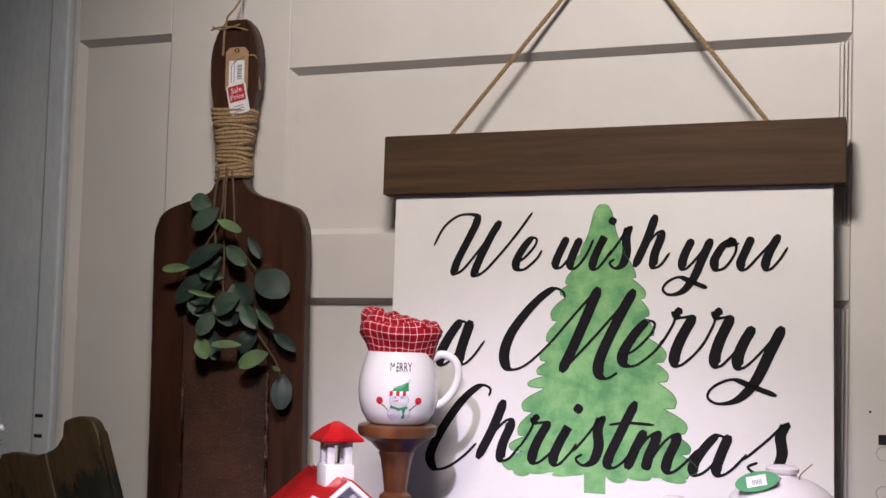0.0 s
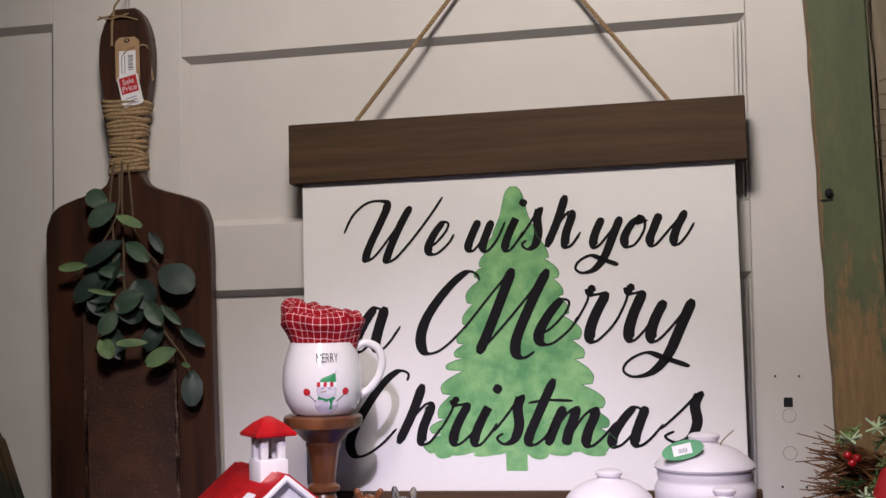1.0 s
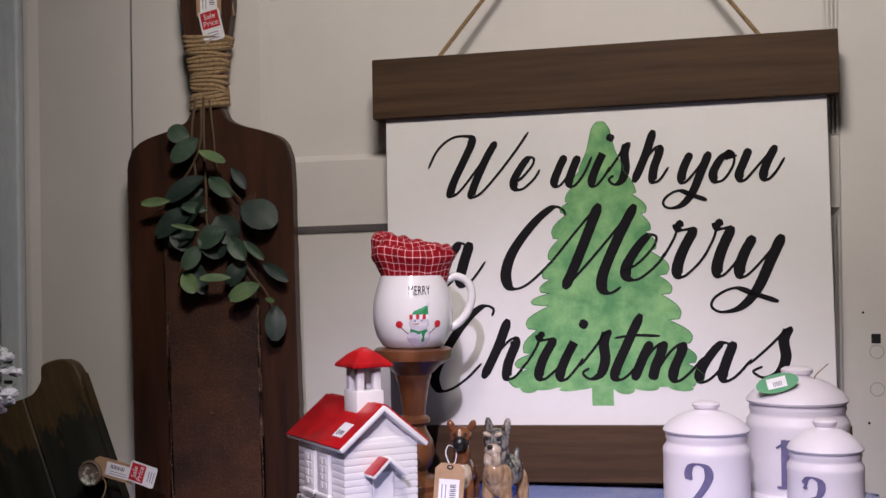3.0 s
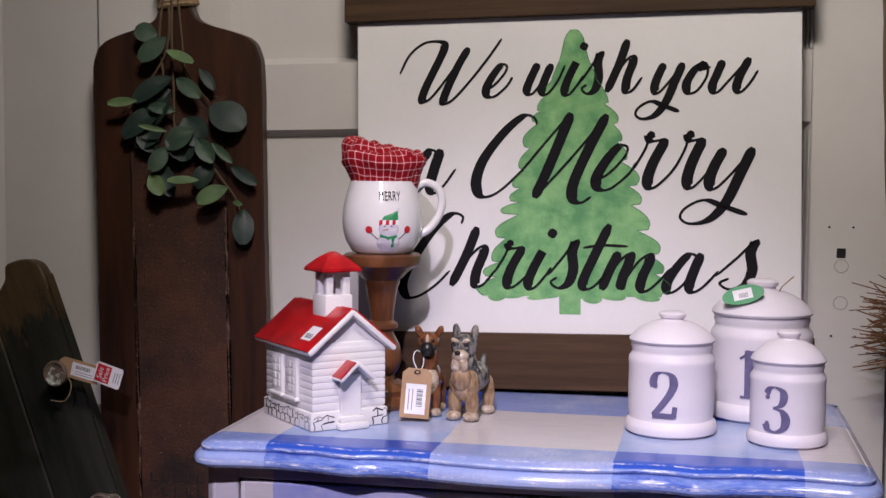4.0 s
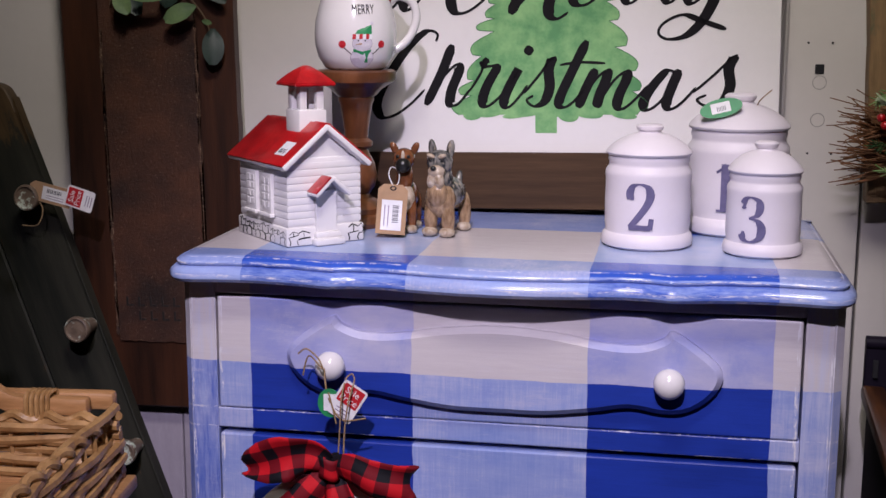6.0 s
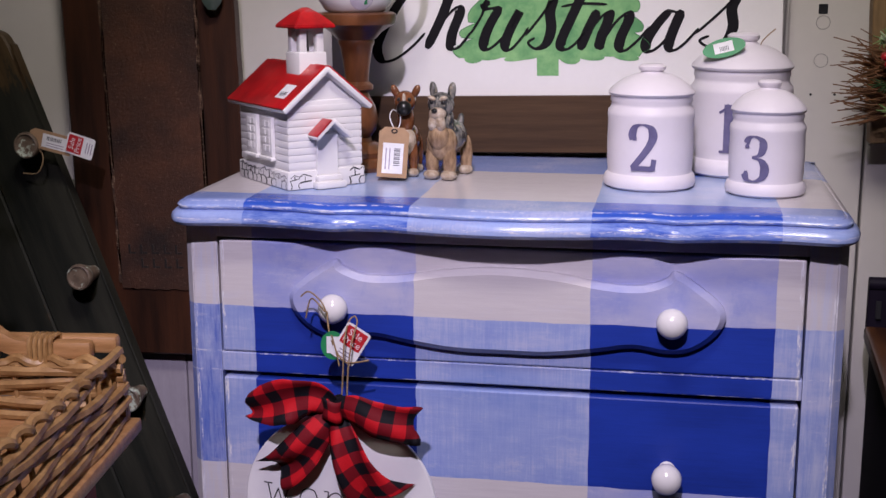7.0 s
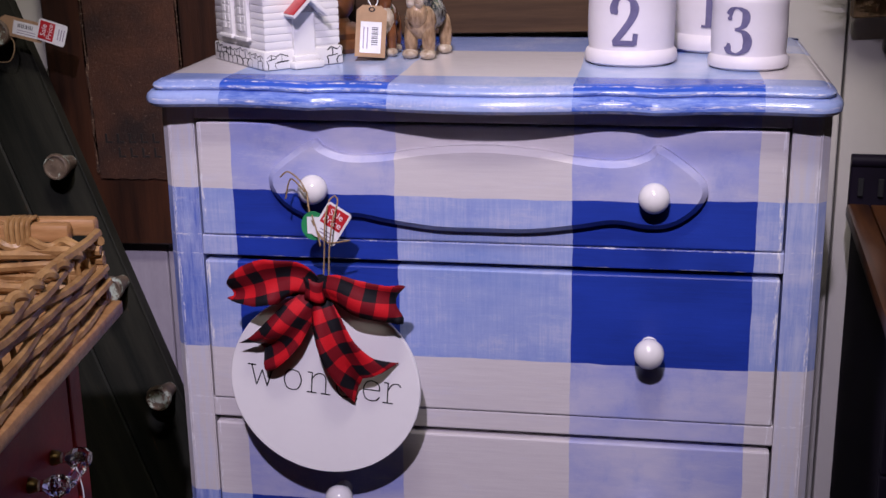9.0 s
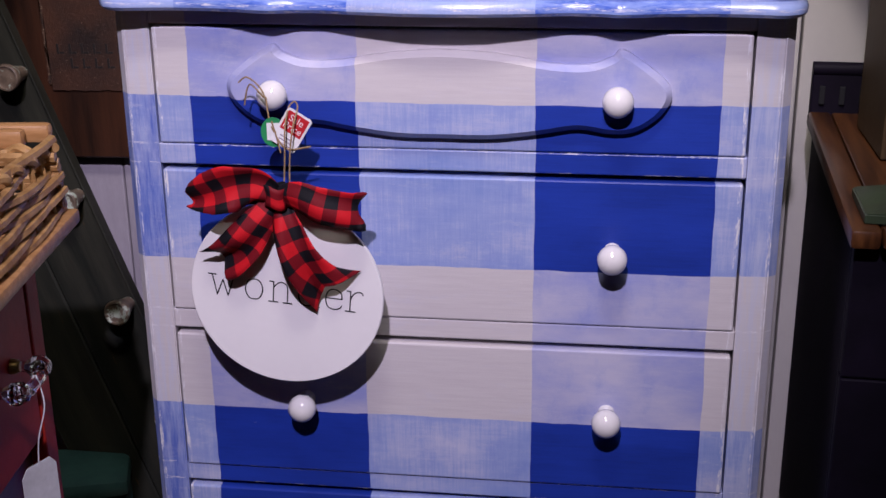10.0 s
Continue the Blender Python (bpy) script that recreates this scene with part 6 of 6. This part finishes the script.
# ---- wall and shutter at the other side ----
east = thing("wall_panel_east", Matrix(), "white painted boards beside the panelled door", "boarding", "", "structure")
for k in range(4):
    part("board", box(bmesh.new(), 0.513 + 0.17 * k, 0.681 + 0.17 * k, 0.514, 0.545, 0, 2.5, 0.003), M_white, east)
shut = thing("old_shutter", pose(0.529, 0.452, 1.085, 0, -2.5, 0), "old shutter with flaking green paint and bare wood", "shutter")
rng = random.Random(9)


def rough_plank(x0, x1, z0, z1, y0, y1, jit=0.0012):
    line = [(x1 + jit * rng.uniform(-1, 1), z0 + (z1 - z0) * k / 30) for k in range(31)] + [(x0 + jit * rng.uniform(-1, 1), z1 - (z1 - z0) * k / 30) for k in range(31)]
    return slab(bmesh.new(), line, y0, y1, 0.002)


part("stile", rough_plank(-0.020, 0.068, 0.0, 1.2, -0.012, 0.026), M_postg, shut, "flaking green stile with bare patches")
part("bead", rough_plank(0.069, 0.0745, 0.0, 1.2, -0.006, 0.02), M_postb, shut)
for k in range(4):
    part("panel_board", rough_plank(0.0755 + 0.090 * k, 0.1645 + 0.090 * k, 0.0, 1.2, 0.004, 0.022), M_postb, shut, "bare greyed board")
part("hook", lathe(bmesh.new(), ((0, 0), (0.006, 0), (0.006, 0.006), (0.003, 0.008), (0, 0.008)), 12, m=Matrix.Translation((-0.006, -0.012, 0.525)) @ pose(0, 0, 0, 90)), M_gap, shut)
part("latch_mark", box(bmesh.new(), -0.019, 0.0, -0.0135, -0.010, 0.512, 0.515), M_gap, shut)


def swag():
    s = thing("evergreen_swag", pose(0.665, 0.405, 1.175), "evergreen swag with bare twigs, berries and a red ornament", "swag")
    rng = random.Random(33)
    for k in range(150):
        a = rng.uniform(-0.55, 0.75)
        base = Vector((-0.095 - 0.035 * rng.random(), rng.uniform(-0.02, 0.02), rng.uniform(-0.04, 0.045)))
        ln = rng.uniform(0.045, 0.105)
        d = Vector((-math.cos(a), rng.uniform(-0.3, 0.2), math.sin(a) * 0.8))
        mid = base + d * ln * 0.5 + Vector((0, 0, rng.uniform(-0.007, 0.007)))
        part("twig", tube(bmesh.new(), [base, mid, base + d * ln], 0.0012 + 0.0006 * rng.random(), 5, 0.55), M_twig, s)
    needles = {0: bmesh.new(), 1: bmesh.new()}
    for k in range(62):
        a = rng.uniform(0, 2 * math.pi)
        pale = k % 2
        high = rng.random() < 0.55
        base = Vector((rng.uniform(-0.135, 0.10), -0.03, rng.uniform(0.066, 0.094) if high else rng.uniform(-0.045, 0.03)))
        tip = base + Vector((math.cos(a) * 0.036, -0.02 - 0.03 * rng.random(), math.sin(a) * 0.036))
        bm = needles[pale]
        tube(bm, [base, tip], 0.0014, 5)
        for q in range(30):
            c = base.lerp(tip, 0.15 + 0.85 * q / 30)
            d = Vector((rng.uniform(-1, 1), rng.uniform(-1, 1), rng.uniform(-1, 1))).normalized() + (tip - base).normalized() * 0.8
            tube(bm, [c, c + d * 0.012], 0.0012, 4, 0.5)
    tagged(part("needles", needles[0], M_pine, s), kind="stuff")
    tagged(part("needles", needles[1], M_pinel, s), kind="stuff")
    for k in range(7):
        c = Vector((-0.152 + 0.018 * k, -0.065, (0.07, -0.012, 0.088, 0.062, -0.02, 0.08, 0.02)[k]))
        bm = bmesh.new()
        for q in range(16):
            d = Vector((rng.uniform(-1, 1), rng.uniform(-1, 1), rng.uniform(-0.6, 1)))
            tube(bm, [c, c + d * 0.016], 0.0022, 5, 0.5)
        part("frosted_tip", bm, M_frost, s, "frosted pale sprig tip")
    for x, z in ((-0.143, 0.043), (-0.156, 0.047), (-0.150, 0.036), (-0.08, 0.05), (-0.05, 0.04), (0.0, 0.045)):
        part("berry", ball(bmesh.new(), x, -0.052, z, 0.0065, 0.0065, 0.0065), M_red, s, "glossy red berry", True)
    part("ornament", lathe(bmesh.new(), ((0, -0.065), (0.024, -0.062), (0.034, -0.045), (0.030, -0.005), (0.018, 0.028), (0, 0.040)), 24, m=Matrix.Translation((-0.094, -0.062, 0.0))), M_tagred, s, "red bell ornament", True)
    return s


swag()


def vine_wreath():
    v = thing("vine_wreath", pose(0.735, 0.436, 1.70), "dark grapevine wreath with curled tendrils", "wreath")
    rng = random.Random(14)
    for k in range(26):
        r, ph = 0.105 + 0.02 * rng.uniform(-1, 1), rng.uniform(0, 6.28)
        pts = [((r + 0.008 * math.sin(3 * a + ph)) * math.cos(a + ph), -0.012 + 0.014 * math.sin(5 * a + ph), (r + 0.008 * math.sin(4 * a)) * 1.1 * math.sin(a + ph)) for a in np.linspace(0, 5.6, 40)]
        part("vine", tube(bmesh.new(), pts, 0.0018 + 0.0012 * rng.random(), 5), M_stem, v)
    for k in range(16):
        a = 2.2 + 2.2 * k / 16
        c = Vector((0.118 * math.cos(a), -0.02, 0.13 * math.sin(a)))
        d = Vector((math.cos(a), 0, math.sin(a)))
        part("tendril", tube(bmesh.new(), [c + d * 0.045 * t + Vector((0.010 * math.cos(9 * t), 0, 0.010 * math.sin(9 * t))) for t in np.linspace(0, 1, 14)], 0.0009, 4), M_stem, v)
    return v


vine_wreath()


# ---- washstand ----
def washstand():
    w = thing("washstand", pose(0.520, 0.425, 0, 0, 0, -2.8) @ Matrix.Translation((0, -0.425, 0)), "dark plum washstand with a worn oak top", "washstand")
    part("edge_board", box(bmesh.new(), -0.004, 0.032, -0.148, 0.425, 0.776, 0.800, 0.006), M_oak, w, "", True)
    for k in range(4):
        part("top_board", box(bmesh.new(), 0.033 + 0.17 * k, 0.2025 + 0.17 * k, -0.120, 0.425, 0.776, 0.7985, 0.002), M_oak, w)
    part("edge_board", box(bmesh.new(), 0.033, 0.713, -0.148, -0.1205, 0.776, 0.800, 0.006), M_oak, w, "", True)
    part("backsplash", box(bmesh.new(), 0.0, 0.71, 0.428, 0.448, 0.776, 0.862, 0.003), M_purple, w)
    part("backsplash_cap", tube(bmesh.new(), [(0.0, 0.434, 0.866), (0.71, 0.434, 0.866)], 0.011, 10), M_purple, w, "", True)
    for k in range(9):
        part("dentil", box(bmesh.new(), 0.012 + 0.030 * k, 0.020 + 0.030 * k, 0.421, 0.4275, 0.812, 0.840, 0.001), M_gap, w)
    part("apron", box(bmesh.new(), 0.006, 0.69, -0.118, -0.10, 0.60, 0.775, 0.003), M_purple, w)
    part("side", box(bmesh.new(), 0.006, 0.022, -0.099, 0.42, 0.12, 0.775, 0.003), M_purple, w)
    part("back", box(bmesh.new(), 0.063, 0.69, 0.40, 0.42, 0.12, 0.775), M_purple, w)
    part("front", box(bmesh.new(), 0.006, 0.69, -0.116, -0.10, 0.12, 0.598, 0.003), M_purple, w)
    for x in (0.008, 0.65):
        for y in (-0.115, 0.37):
            part("leg", box(bmesh.new(), x, x + 0.045, y, y + 0.045, 0.0, 0.119, 0.003), M_purple, w)
    return w


washstand()
tin = thing("metal_tray", pose(0.506, -0.126, 0.8005, 0, 0, -2.0), "dark green metal tray lying on the washstand", "tray")
bm = bmesh.new()
ring = [[bm.verts.new(p) for p in r] for r in (((0, 0, 0), (0.2, 0, 0), (0.2, 0.11, 0), (0, 0.11, 0)), ((0, 0, 0.012), (0.2, 0, 0.012), (0.2, 0.11, 0.012), (0, 0.11, 0.012)), ((0.035, 0.025, 0.024), (0.165, 0.025, 0.024), (0.165, 0.085, 0.024), (0.035, 0.085, 0.024)))]
for a, b in zip(ring, ring[1:]):
    for i in range(4):
        bm.faces.new((a[i], a[(i + 1) % 4], b[(i + 1) % 4], b[i]))
bm.faces.new(ring[0]), bm.faces.new(ring[-1])
bmesh.ops.bevel(bm, geom=bm.edges[:], offset=0.0015, segments=2, affect="EDGES")
part("cover", bm, M_tin, tin, "", True)
crock = thing("dark_crate", pose(0.72, 0.24, 0.8), "nearly black upright crate standing on the washstand", "crate")
for k in range(4):
    part("slat", box(bmesh.new(), -0.13, 0.13, -0.09, -0.075, 0.003 + 0.076 * k, 0.073 + 0.076 * k, 0.002), M_peg, crock)
for x in (-0.145, 0.131):
    part("end", box(bmesh.new(), x, x + 0.014, -0.09, 0.09, 0.001, 0.305, 0.002), M_peg, crock)
part("back", box(bmesh.new(), -0.13, 0.13, 0.075, 0.09, 0.001, 0.305, 0.002), M_peg, crock)
